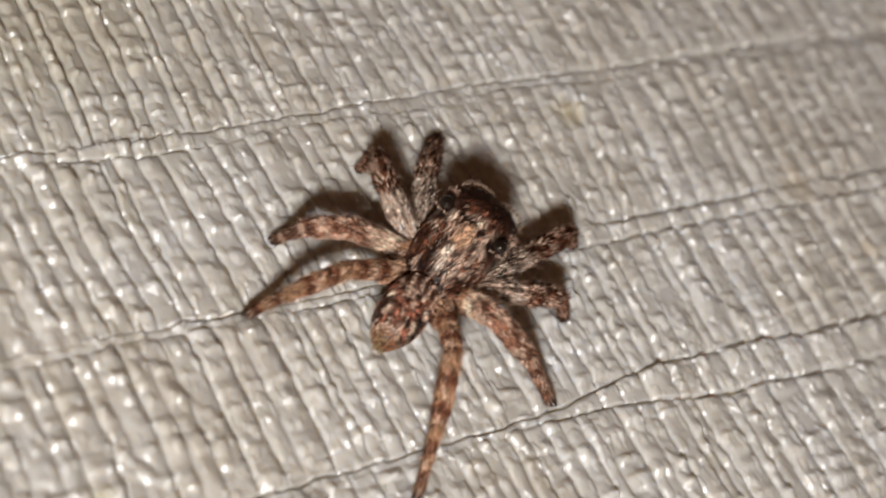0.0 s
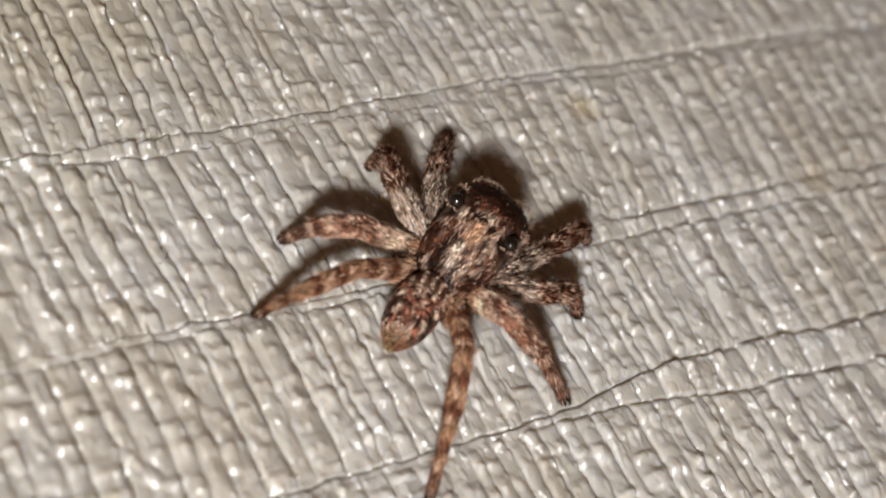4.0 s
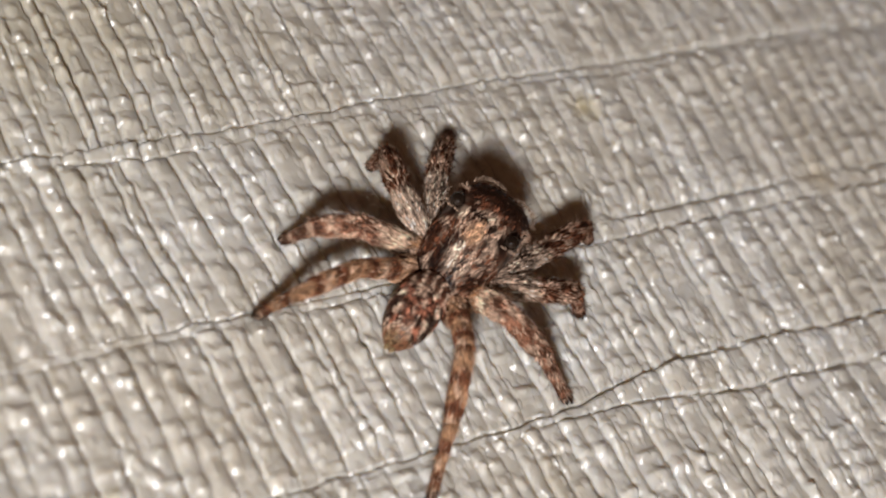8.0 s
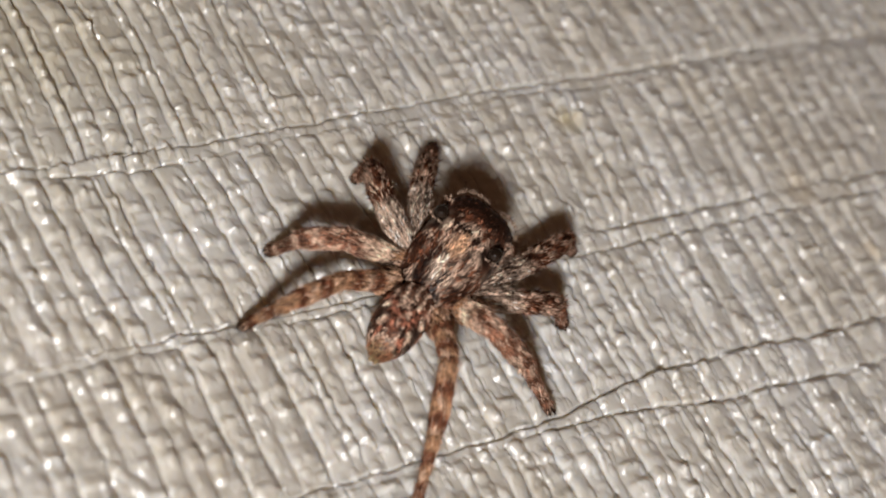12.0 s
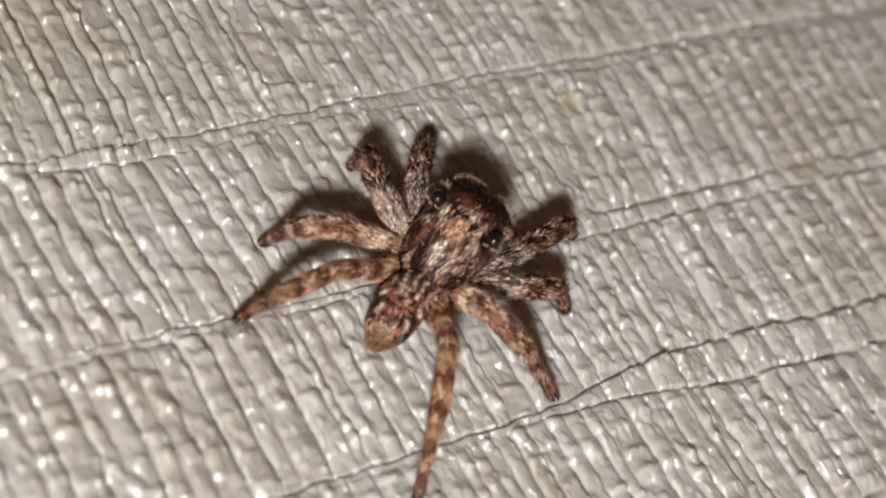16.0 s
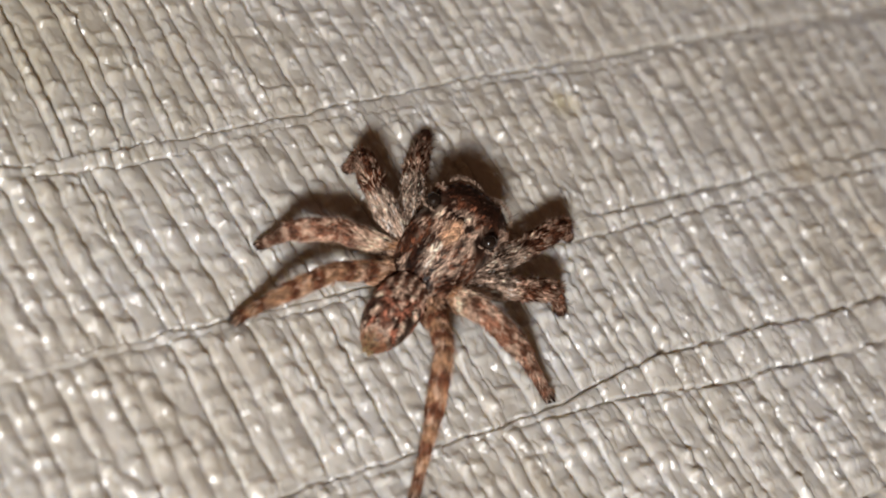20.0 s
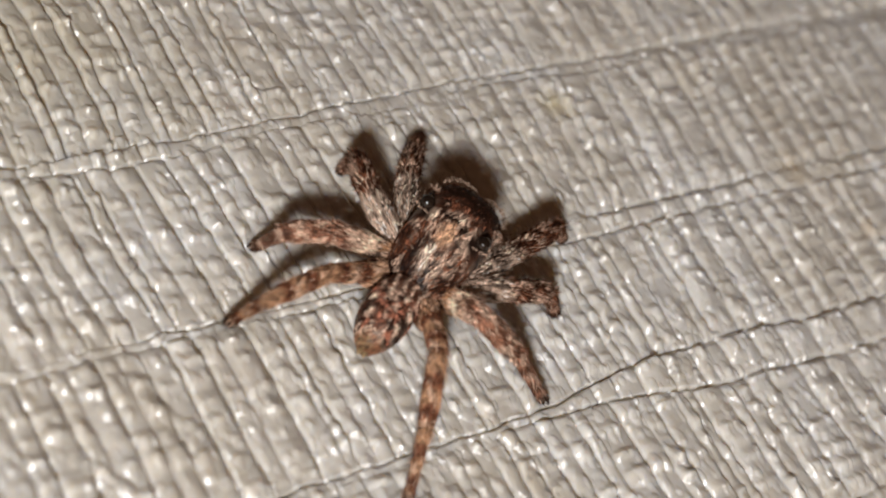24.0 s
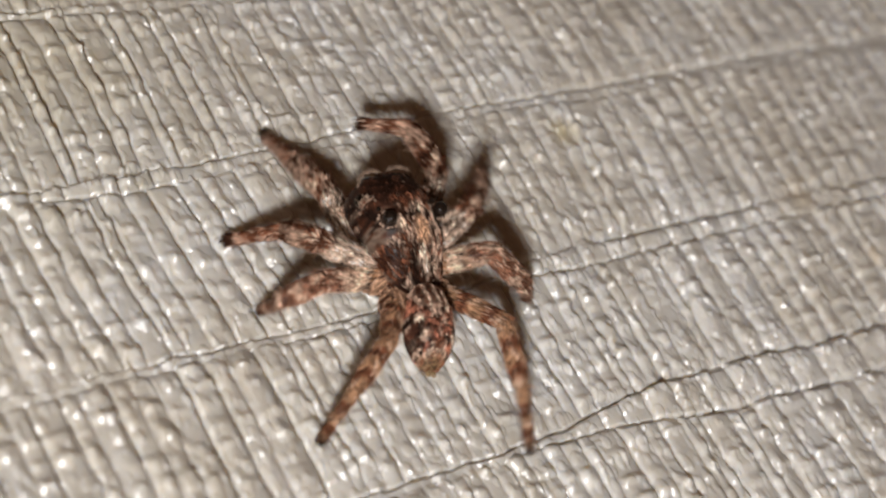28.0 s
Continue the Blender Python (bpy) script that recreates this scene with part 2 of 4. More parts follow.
def floor_height(x, y):
    """The pressed relief in mm."""
    a, b, c = seam_a(x), seam_b(x), seam_c(x)
    wob = 0.10 * (vnoise(x * 1.1, y * 0 + 2.0, 31) - 0.5)
    upper = [(11.3 + 0 * x + wob, 11.0 + wob), (a + wob, a - strip_a(x) + wob), (b + wob, b - strip_b(x) + wob),
             (c + wob, c - strip_c(x) + wob), (-11.9 + wob, -12.4 + wob)]
    names = ["far", "top", "upper", "lower", "bottom", "far"]
    z = np.zeros_like(x)
    tops = [np.full_like(x, 1e4)] + [lo for _, lo in upper]
    feet = [hi for hi, _ in upper] + [np.full_like(x, -1e4)]
    for i, band in enumerate(names):
        inside = (y <= tops[i]) & (y > feet[i])
        if not inside.any():
            continue
        xi, yi = x[inside], y[inside]
        wavy = 0.12 * (vnoise(xi * 3, yi * 0, 40 + i) - 0.5)
        shape = (0.6 + 0.4 * smooth(0.0, 0.16, tops[i][inside] - yi + wavy)) * (0.35 + 0.65 * smooth(0.0, 0.65, yi - feet[i][inside] + wavy))
        z[inside] = 0.03 + (ribs(xi, yi, band, 50 + 11 * i) + 0.02) * shape
    for i, (hi, lo) in enumerate(upper):
        inside = (y <= hi) & (y > lo)
        if inside.any():
            xi, yi = x[inside], y[inside]
            v = (yi - lo[inside]) / (hi - lo)[inside]
            arch = 0.55 + 0.55 * smooth(0.0, 0.8, v)
            cell = ribs(xi, yi * 0 + 1.0, "strip", 120 + i, 0.6 if i == 1 else 0.9) * smooth(0.25, 0.6, (hi - lo)[inside] + 0.35 * vnoise(xi * 0.4, yi * 0, 70 + i))
            beaded = (0.3, 0.1 + 0.9 * smooth(-5.5, -7.0, xi), 0.15 + 0.55 * smooth(3.0, 6.0, xi), 0.1 + 0.9 * smooth(1.0, 3.0, xi), 0.3)[i]
            z[inside] = 0.03 + (0.055 + cell * beaded) * arch
        for line, deep, seed in ((hi, 1.6 if i == 1 else 1.2, 80 + i), (lo, 0.8, 90 + i)):
            on = smooth(0.28, 0.55, vnoise(x * 0.55, 0 * x, seed)) * deep
            if i == 1 and seed >= 90:
                on = on * (0.15 + 0.85 * smooth(-5.5, -7.0, x))
            if i == 1 and seed < 90:
                on = np.maximum(on, 1.1 * smooth(-7.0, -5.0, x))
            if i == 3:
                on = np.maximum(on, 0.9) * (1.0 if seed < 90 else smooth(-0.8, 1.2, x))
            if i == 2:
                on = on * (0.2 + 0.8 * smooth(-10.2, -8.4, x))
            z -= 0.15 * on * np.exp(-((y - line - 0.10 * (vnoise(x * 1.6, 0 * x, seed + 3) - 0.5)) / (0.038 + 0.06 * smooth(3.0, 12.0, x))) ** 2)
    z += 0.02 * (vnoise(x * 2.6, y * 1.3, 5) - 0.5) + 0.014 * (vnoise(x * 4.4, y * 3.0, 6) - 0.5) + 0.012 * (vnoise(x * 8.5, y * 7.0, 7) - 0.5)
    z += 0.10 * np.maximum(0, vnoise(x * 3.9, y * 3.1, 8) - 0.72) * 3.0
    return z + droplets(x, y) - 0.13


def build_floor():
    far = np.array([30.0, 60, 120, 300, 800, 2000])
    xs = np.concatenate([-18 - far[::-1], np.arange(-18, 12, 0.034), np.arange(12, 36, 0.065), 36 + far])
    fine = [np.arange(a, b, d) for a, b, d in ((-16, -7.4, 0.062), (-7.4, -5.3, 0.034), (-5.3, -1.7, 0.062), (-1.7, 0.0, 0.034), (0.0, 4.2, 0.062), (4.2, 6.3, 0.034), (6.3, 15, 0.062))]
    ys = np.concatenate([-16 - far[::-1], *fine, 15 + far])
    gx, gy = np.meshgrid(xs, ys)
    gz = floor_height(gx, gy)
    gz[(gx < -18) | (gx > 36) | (gy < -16) | (gy > 15)] = 0.0
    ny, nx = gx.shape
    i = np.arange(ny * nx).reshape(ny, nx)
    quads = np.stack([i[:-1, :-1], i[:-1, 1:], i[1:, 1:], i[1:, :-1]], -1).reshape(-1, 4)
    me = mesh_of("floor", np.stack([gx, gy, gz], -1).reshape(-1, 3) * MM, [quads], [VINYL])
    return tagged(new("floor", me), "greige vinyl floor embossed with glossy ribs and seams", "floor", kind="structure")


build_floor()


def build_fibre(x, y):
    """A tiny curled thread of lint lying on the ribs."""
    bm = bmesh.new()
    rings = []
    for k in range(26):
        a = -2.2 + 4.6 * k / 25.0
        r = 0.22 + 0.05 * math.sin(a * 1.7)
        at = Vector((r * math.cos(a) * 0.8 + 0.05 * a, r * math.sin(a), 0.02 + 0.02 * math.sin(a * 2.0)))
        out = Vector((math.cos(a), math.sin(a), 0))
        w = 0.014 * (0.5 + math.sin(math.pi * (k + 0.6) / 26.2))
        rings.append([bm.verts.new((at + w * (math.cos(b) * out + math.sin(b) * Vector((0, 0, 1)))) * MM) for b in (0, 1.57, 3.14, 4.71)])
    for a, b in zip(rings, rings[1:]):
        for i in range(4):
            bm.faces.new((a[i], a[(i + 1) % 4], b[(i + 1) % 4], b[i]))
    bm.faces.new(rings[0][::-1])
    bm.faces.new(rings[-1])
    bmesh.ops.recalc_face_normals(bm, faces=bm.faces)
    me = bpy.data.meshes.new("lint_fibre")
    bm.to_mesh(me)
    bm.free()
    a = me.color_attributes.new("tint", "FLOAT_COLOR", "POINT")
    a.data.foreach_set("color", np.tile((0.16, 0.12, 0.09, 1.0), len(me.vertices)).astype(np.float32))
    me.materials.append(FUR)
    ob = tagged(new("lint_fibre", me), "tiny curled brown lint thread on the vinyl", "lint")
    ob.location = (x * MM, y * MM, float(floor_height(np.array([[x]]), np.array([[y]]))[0, 0]) * MM)
    return ob


build_fibre(-8.83, 1.10)


# ---- the spider ----
DARK = np.array((0.015, 0.0062, 0.0036))
BROWN = np.array((0.145, 0.054, 0.028))
RUST = np.array((0.25, 0.078, 0.042))
TAN = np.array((0.42, 0.225, 0.118))
PALE = np.array((0.68, 0.485, 0.365))
WHITE = np.array((0.76, 0.67, 0.57))
OLIVE = np.array((0.235, 0.165, 0.088))


def blend(a, b, w):
    w = np.clip(np.asarray(w, float), 0, 1)[:, None]
    return a * (1 - w) + b * w


def full(n, c):
    return np.tile(c, (n, 1))


def spot(p, x, y, rx, ry, soft=0.35):
    d = np.sqrt(((p[:, 0] - x) / rx) ** 2 + ((p[:, 1] - y) / ry) ** 2)
    d = d + 0.35 * (vnoise(p[:, 0] * 5, p[:, 1] * 5, 12) - 0.5)
    return 1 - smooth(1 - soft, 1 + soft, d)


def carapace_tint(p):
    x, y, z = p[:, 0], p[:, 1], p[:, 2]
    out = np.sign(x) * np.hypot(x, 0.8 * np.maximum(0, 2.4 - z))
    wave = 0.16 * np.sin(y * 4.5 + 2.0 * np.abs(x))
    streak = 0.8 * vnoise((out + wave) * 14.0 + 3, y * 4.0, 21) + 0.2 * vnoise(out * 6.0 + 3, y * 3.0, 29)
    c = blend(full(len(p), BROWN * 1.0), PALE * 0.50, smooth(0.60, 0.65, streak) * 0.95)
    c = blend(c, DARK * 1.2, smooth(0.52, 0.47, streak) * 0.95)
    c = blend(c, BROWN * 0.6, smooth(0.75, 1.0, np.abs(x)) * smooth(1.5, 1.2, y) * 0.35)
    head = smooth(1.75, 2.1, y)
    crown = blend(full(len(p), DARK * 2.2), BROWN * 1.0 + RUST * 0.05, smooth(0.42, 0.58, vnoise(x * 13, y * 9 + z * 6, 22)))
    c = blend(c, crown, head * (0.25 + 0.7 * smooth(1.06, 0.86, np.abs(x))))
    c = blend(c, DARK, smooth(2.2, 2.5, y) * 0.7)
    c = blend(c, DARK, spot(p, -0.40, 0.45, 0.11, 0.42) * 0.95)
    c = blend(c, DARK, spot(p, 0.20, 0.42, 0.08, 0.34) * 0.95)
    c = blend(c, PALE * 0.8, spot(p, 0.40, 0.45, 0.09, 0.30) * 0.9)
    c = blend(c, TAN * 0.85 + PALE * 0.25, spot(p, 0.02, 1.15, 0.27, 0.34, 0.15))
    c = blend(c, PALE * 0.75 + WHITE * 0.25, spot(p, -0.08, 0.46, 0.15, 0.36, 0.15))
    c = blend(c, DARK, spot(p, -0.16, 1.60, 0.21, 0.11, 0.2))
    c = blend(c, DARK, spot(p, 0.33, 1.50, 0.10, 0.15, 0.2))
    c = blend(c, PALE * 0.95, spot(p, 0.14, 1.76, 0.15, 0.18, 0.15))
    c = blend(c, PALE * 0.95, spot(p, -0.62, 1.48, 0.14, 0.17, 0.15))
    return c


def abdomen_tint(p):
    x, y = p[:, 0], p[:, 1]
    mott = 0.75 * vnoise(x * 11.0, y * 9.5, 23) + 0.25 * vnoise(x * 5.0, y * 5.0, 26)
    c = blend(full(len(p), DARK * 1.3), np.array((0.35, 0.138, 0.085)), smooth(0.45, 0.53, mott))
    c = blend(c, PALE * 0.75, 0.85 * smooth(0.64, 0.70, vnoise(x * 9.0 + 9, y * 7.5, 24)))
    wave = 0.5 + 0.5 * np.cos(2 * np.pi * (x + 0.03 * np.sin(y * 9)) / 0.25)
    front = smooth(-1.15, -0.85, y)
    c = blend(c, blend(full(len(p), DARK * 2.0 + BROWN * 0.3), PALE * 0.78, smooth(0.55, 0.85, wave + 0.5 * (mott - 0.5))), front * smooth(0.62, 0.5, np.abs(x)) * 0.9)
    for k in range(6):
        yy = -1.15 - 0.17 * k
        chevron = np.exp(-((y - yy - 0.45 * np.abs(x) + 0.05 * (mott - 0.5)) / 0.035) ** 2)
        c = blend(c, DARK * 1.5, chevron * smooth(0.48, 0.34, np.abs(x)) * 0.85)
    for sx in (-1, 1):
        c = blend(c, DARK, spot(p, sx * 0.55, -1.55, 0.13, 0.45) * 0.9)
        c = blend(c, PALE * 0.9, spot(p, sx * 0.44, -1.80, 0.09, 0.10, 0.2) * (p[:, 2] > 1.45))
        c = blend(c, PALE, spot(p, sx * 0.54, -1.28, 0.09, 0.11, 0.2))
        c = blend(c, PALE * 0.9, spot(p, sx * 0.24, -1.02, 0.06, 0.12, 0.2))
    c = blend(c, BROWN * 0.8, spot(p, 0.0, -2.0, 0.15, 0.12, 0.3) * 0.8)
    tail = smooth(-2.12, -2.32, y)
    return blend(c, blend(full(len(p), OLIVE * 0.62 + BROWN * 0.3), BROWN, smooth(0.5, 0.62, mott) * 0.7), tail * 0.9)


def loft(ys, xc, zc, hw, hh, sides=36, power=2.3, fine=44):
    """Rings across the y axis, drawn smoothly through the stations given. Returns the grid of points and its normals."""
    s, u = np.linspace(0, 1, len(ys)), np.linspace(0, 1, fine)

    def through_stations(v):
        v = np.asarray(v, float)
        m = np.gradient(v, s)
        k = np.clip(np.searchsorted(s, u) - 1, 0, len(s) - 2)
        h = s[k + 1] - s[k]
        w = (u - s[k]) / h
        return ((1 + 2 * w) * (1 - w) ** 2 * v[k] + w * (1 - w) ** 2 * h * m[k] + w * w * (3 - 2 * w) * v[k + 1] + w * w * (w - 1) * h * m[k + 1])

    y, x0, z0, w, h = (through_stations(v)[:, None] for v in (ys, xc, zc, hw, hh))
    a = np.linspace(0, 2 * np.pi, sides, endpoint=False)[None]
    ca, sa = np.cos(a), np.sin(a)
    g = np.stack([x0 + np.maximum(w, 0.004) * np.sign(ca) * np.abs(ca) ** (2 / power), y + 0 * a,
                  z0 + np.maximum(h, 0.004) * np.sign(sa) * np.abs(sa) ** (2 / power)], -1)
    du = np.gradient(g, axis=0)
    dv = np.roll(g, -1, 1) - np.roll(g, 1, 1)
    n = np.cross(dv, du)
    n /= np.linalg.norm(n, axis=-1, keepdims=True) + 1e-9
    mid = g.mean(1, keepdims=True)
    if ((g - mid) * n).sum() < 0:
        n = -n
    return g, n


def skin(g):
    """Vertices and faces of a loft with closed ends."""
    r, c = g.shape[:2]
    i = np.arange(r * c).reshape(r, c)
    j = np.roll(i, -1, 1)
    quads = np.stack([i[:-1], j[:-1], j[1:], i[1:]], -1).reshape(-1, 4)
    v = np.concatenate([g.reshape(-1, 3), g[0].mean(0)[None], g[-1].mean(0)[None]])
    caps = np.concatenate([np.stack([np.full(c, r * c), j[0], i[0]], -1), np.stack([np.full(c, r * c + 1), i[-1], j[-1]], -1)])
    return v, quads, caps


def sample(g, n, count):
    """Places on a loft, even over its area."""
    a = g[:-1]
    b, c = np.roll(g, -1, 1)[:-1], g[1:]
    area = np.linalg.norm(np.cross(b - a, c - a), axis=-1)
    pick = rng.choice(area.size, count, p=area.ravel() / area.sum())
    i, j = np.unravel_index(pick, area.shape)
    k = (j + 1) % g.shape[1]
    u, v = rng.random(count)[:, None], rng.random(count)[:, None]
    p = (g[i, j] * (1 - u) + g[i, k] * u) * (1 - v) + (g[i + 1, j] * (1 - u) + g[i + 1, k] * u) * v
    m = (n[i, j] * (1 - u) + n[i, k] * u) * (1 - v) + (n[i + 1, j] * (1 - u) + n[i + 1, k] * u) * v
    return p, m / (np.linalg.norm(m, axis=-1, keepdims=True) + 1e-9)


def hairs(p, n, lay, long, wide, lift):
    """Thin tapered bent hairs: vertices and triangles. lay: the way that they are combed; lift: how far they stand up."""
    k = len(p)
    lay = np.broadcast_to(lay, p.shape)
    flat = lay - (lay * n).sum(1, keepdims=True) * n + 0.20 * rng.normal(size=p.shape)
    flat -= (flat * n).sum(1, keepdims=True) * n
    flat /= np.linalg.norm(flat, axis=1, keepdims=True) + 1e-9
    up = (np.asarray(lift) * (0.6 + 0.8 * rng.random(k)))[:, None]
    d = flat * np.cos(up) + n * np.sin(up)
    e = flat * np.cos(up * 0.35) + n * np.sin(up * 0.35)
    side = np.cross(n, flat)
    top = np.cross(d, side)
    size = (np.asarray(long) * (0.65 + 0.7 * rng.random(k)))[:, None]
    w = (np.asarray(wide) * (0.7 + 0.6 * rng.random(k)))[:, None] / 2
    base, mid = p - 0.02 * n, p + 0.5 * size * d
    tip = mid + 0.5 * size * e
    ring = []
    for c, s in ((base, 1.0), (mid, 0.8)):
        for a in (0.0, 2.094, 4.189):
            ring.append(c + s * w * (math.cos(a) * side + math.sin(a) * 0.5 * top))
    v = np.stack([*ring, tip], 1).reshape(-1, 3)
    o = (np.arange(k) * 7)[:, None]
    f = []
    for a, b in ((0, 1), (1, 2), (2, 0)):
        f += [np.concatenate([o + a, o + b, o + 3 + b], 1), np.concatenate([o + a, o + 3 + b, o + 3 + a], 1), np.concatenate([o + 3 + a, o + 3 + b, o + 6], 1)]
    return v, np.concatenate(f)


def part(name, me, parent, label=""):
    ob = new(name, me)
    ob.parent = parent
    return tagged(ob, label) if label else ob


def coat(g, n, tint_of, layers):
    """All hairs of one surface: layers of (count, lay, length, width, lift, brightness or colour, keep)."""
    vs, fs, cs, at = [], [], [], 0
    for count, lay, long, wide, lift, bright, keep in layers:
        p, m = sample(g, n, count)
        if keep is not None:
            ok = keep(p, m)
            p, m = p[ok], m[ok]
        if len(p) == 0:
            continue
        v, f = hairs(p, m, np.array(lay, float), long, wide, lift)
        p = p + 0.45 * long * np.array(lay, float)
        pick = rng.random(len(p))
        shade = np.where(pick < 0.24, 0.25 + 0.25 * rng.random(len(p)), np.where(pick > 0.74, 1.4 + 0.5 * rng.random(len(p)), 0.75 + 0.4 * rng.random(len(p))))
        c = tint_of(p) * (1.12 * bright * shade)[:, None] if np.ndim(bright) == 0 else bright * (0.55 + 0.7 * rng.random(len(p)))[:, None]
        vs.append(v)
        fs.append(f + at)
        cs.append(np.repeat(c, 7, 0))
        at += len(v)
    return np.concatenate(vs), np.concatenate(fs), np.concatenate(cs)


def body_part(name, g, n, tint_of, layers, parent, label):
    v, quads, caps = skin(g)
    ob = part(name, mesh_of(name, v * MM, [quads, caps], [CUTICLE], tint=tint_of(v) * 0.4), parent, label)
    hv, hf, hc = coat(g, n, tint_of, layers)
    coat_ob = part("hair_coat", mesh_of("hair_coat", hv * MM, [hf], [FUR], tint=hc), ob, "combed scale-like hairs")
    tagged(coat_ob, kind="stuff")
    return ob


def ball(name, radius, parent, at, mat=LENS, squash=1.0, label=""):
    bm = bmesh.new()
    bmesh.ops.create_uvsphere(bm, u_segments=28, v_segments=18, radius=radius * MM)
    for v in bm.verts:
        v.co.y *= squash
    for f in bm.faces:
        f.smooth = True
    me = bpy.data.meshes.new(name)
    bm.to_mesh(me)
    bm.free()
    me.materials.append(mat)
    if mat is CUTICLE:
        a = me.color_attributes.new("tint", "FLOAT_COLOR", "POINT")
        a.data.foreach_set("color", np.tile((*OLIVE, 1.0), len(me.vertices)).astype(np.float32))
    ob = part(name, me, parent, label)
    ob.location = Vector(at) * MM
    return ob


def tuft(p0, n0, count, long, wide, tint, spread):
    """Loose tufts round a place: used for lashes and fringes."""
    p = np.asarray(p0, float) + spread * rng.normal(size=(count, 3))
    n = np.asarray(n0, float) + 0.35 * rng.normal(size=(count, 3))
    n /= np.linalg.norm(n, axis=1, keepdims=True)
    lay = rng.normal(size=(count, 3))
    v, f = hairs(p, n, lay, long, wide, 1.1)
    c = np.repeat(tint * (0.6 + 0.7 * rng.random(count))[:, None], 7, 0)
    return v, f, c


def joined(pieces):
    vs, fs, cs, at = [], [], [], 0
    for v, f, c in pieces:
        vs.append(v), fs.append(f + at), cs.append(c)
        at += len(v)
    return np.concatenate(vs), np.concatenate(fs), np.concatenate(cs)


spider = tagged(new("jumping_spider"), "hairy brown jumping spider with banded legs on the vinyl", "spider")

# head and thorax, front end raised
g, n = loft((-0.25, -0.18, 0.05, 0.45, 0.9, 1.35, 1.80, 2.28, 2.75, 3.08, 3.20), (0,) * 11,
            (1.40, 1.42, 1.46, 1.56, 1.74, 1.92, 2.03, 2.09, 2.12, 2.12, 2.12),
            (0.12, 0.42, 0.70, 0.92, 1.05, 1.13, 1.15, 1.13, 1.09, 1.00, 0.64),
            (0.08, 0.24, 0.48, 0.76, 0.96, 1.05, 1.07, 1.04, 0.96, 0.78, 0.40), power=2.5, fine=60)
bare = lambda p: (np.hypot(np.abs(p[:, 0]) - 0.92, p[:, 1] - 1.60) > 0.33) & ((p[:, 1] < 1.55) | (np.hypot(np.abs(p[:, 0]) - 0.94, p[:, 1] - 1.88) > 0.40))
carapace = body_part("carapace", g, n, carapace_tint, [
    (4600, (0, -1, 0), 0.25, 0.052, 0.13, 1.1, lambda p, m: (m[:, 2] > -0.5) & (p[:, 1] < 2.3) & bare(p)),
    (380, (0, -1, -0.2), 0.34, 0.034, 0.16, 1.0, lambda p, m: (m[:, 2] > -0.2) & (p[:, 1] < 1.3)),
    (3200, (0, -1, 0.1), 0.17, 0.044, 0.22, 1.05, lambda p, m: (p[:, 1] > 1.75) & bare(p)),
    (420, (0, -1, 0), 0.26, 0.027, 0.12, PALE * 0.85, lambda p, m: (m[:, 2] > -0.4) & (p[:, 1] < 1.7) & bare(p) & (vnoise(p[:, 0] * 6, p[:, 1] * 3.4, 27) > 0.47)),
    (650, (0, -1, 0), 0.28, 0.026, 0.14, DARK * 1.2, lambda p, m: (m[:, 2] > -0.4) & (p[:, 1] < 1.7) & bare(p)),
    (170, (0, -1, 0), 0.15, 0.026, 0.2, PALE * 0.7, lambda p, m: (p[:, 1] > 1.75) & bare(p)),
    (120, (0, 0.6, 0), 0.70, 0.018, 1.1, 0.30, lambda p, m: (m[:, 2] > 0.2) & (p[:, 1] > 1.4)),
], spider, "brown carapace with a tan patch and pale streaks")

for side in (-1, 1):
    ball("eye", 0.47, carapace, (side * 0.47, 2.86, 2.42), label="large dark forward eye")
    ball("eye", 0.24, carapace, (side * 0.92, 2.62, 2.42), label="dark side eye")
    ball("eye", 0.07, carapace, (side * 1.00, 2.02, 2.84), label="tiny dark eye")
    ball("eye", 0.215, carapace, (side * 0.95, 1.60, 2.96), label="black shiny rear eye")

lashes = []
for side in (-1, 1):
    for k in range(26):
        a = 2 * math.pi * k / 26.0
        lashes.append(tuft((side * (0.92 + 0.02) + 0.26 * math.cos(a), 1.60 + 0.26 * math.sin(a), 2.90 - 0.12 * abs(math.cos(a))), (side * 0.5, 0.2, 0.8), 3, 0.08, 0.026, PALE * 0.9 if k % 4 else DARK * 2, 0.012))
for k in range(150):
    u = -1 + 2 * k / 149.0
    lobe = math.sqrt(max(0.0, 1 - ((abs(u) * 1.06 - 0.48) / 0.60) ** 2))
    lashes.append(tuft((u * 1.06, 2.78 + 0.52 * lobe, 2.62 + 0.20 * lobe), (0.3 * u, 0.8, 0.7), 2, 0.11, 0.022, PALE * (0.58 if k % 3 else 0.32), 0.024))
for k in range(26):
    a = 2 * math.pi * k / 26.0
    for side in (-1, 1):
        lashes.append(tuft((side * 1.02 + 0.14 * math.cos(a), 2.42, 2.62 + 0.16 * math.sin(a)), (side * 0.6, 0.3, 0.6), 4, 0.15, 0.030, PALE * 0.7 if k % 3 else BROWN, 0.04))
lv, lf, lc = joined(lashes)
tagged(part("eye_fringe", mesh_of("eye_fringe", lv * MM, [lf], [FUR], tint=lc), carapace, "pale fringe round the eyes"), kind="stuff")

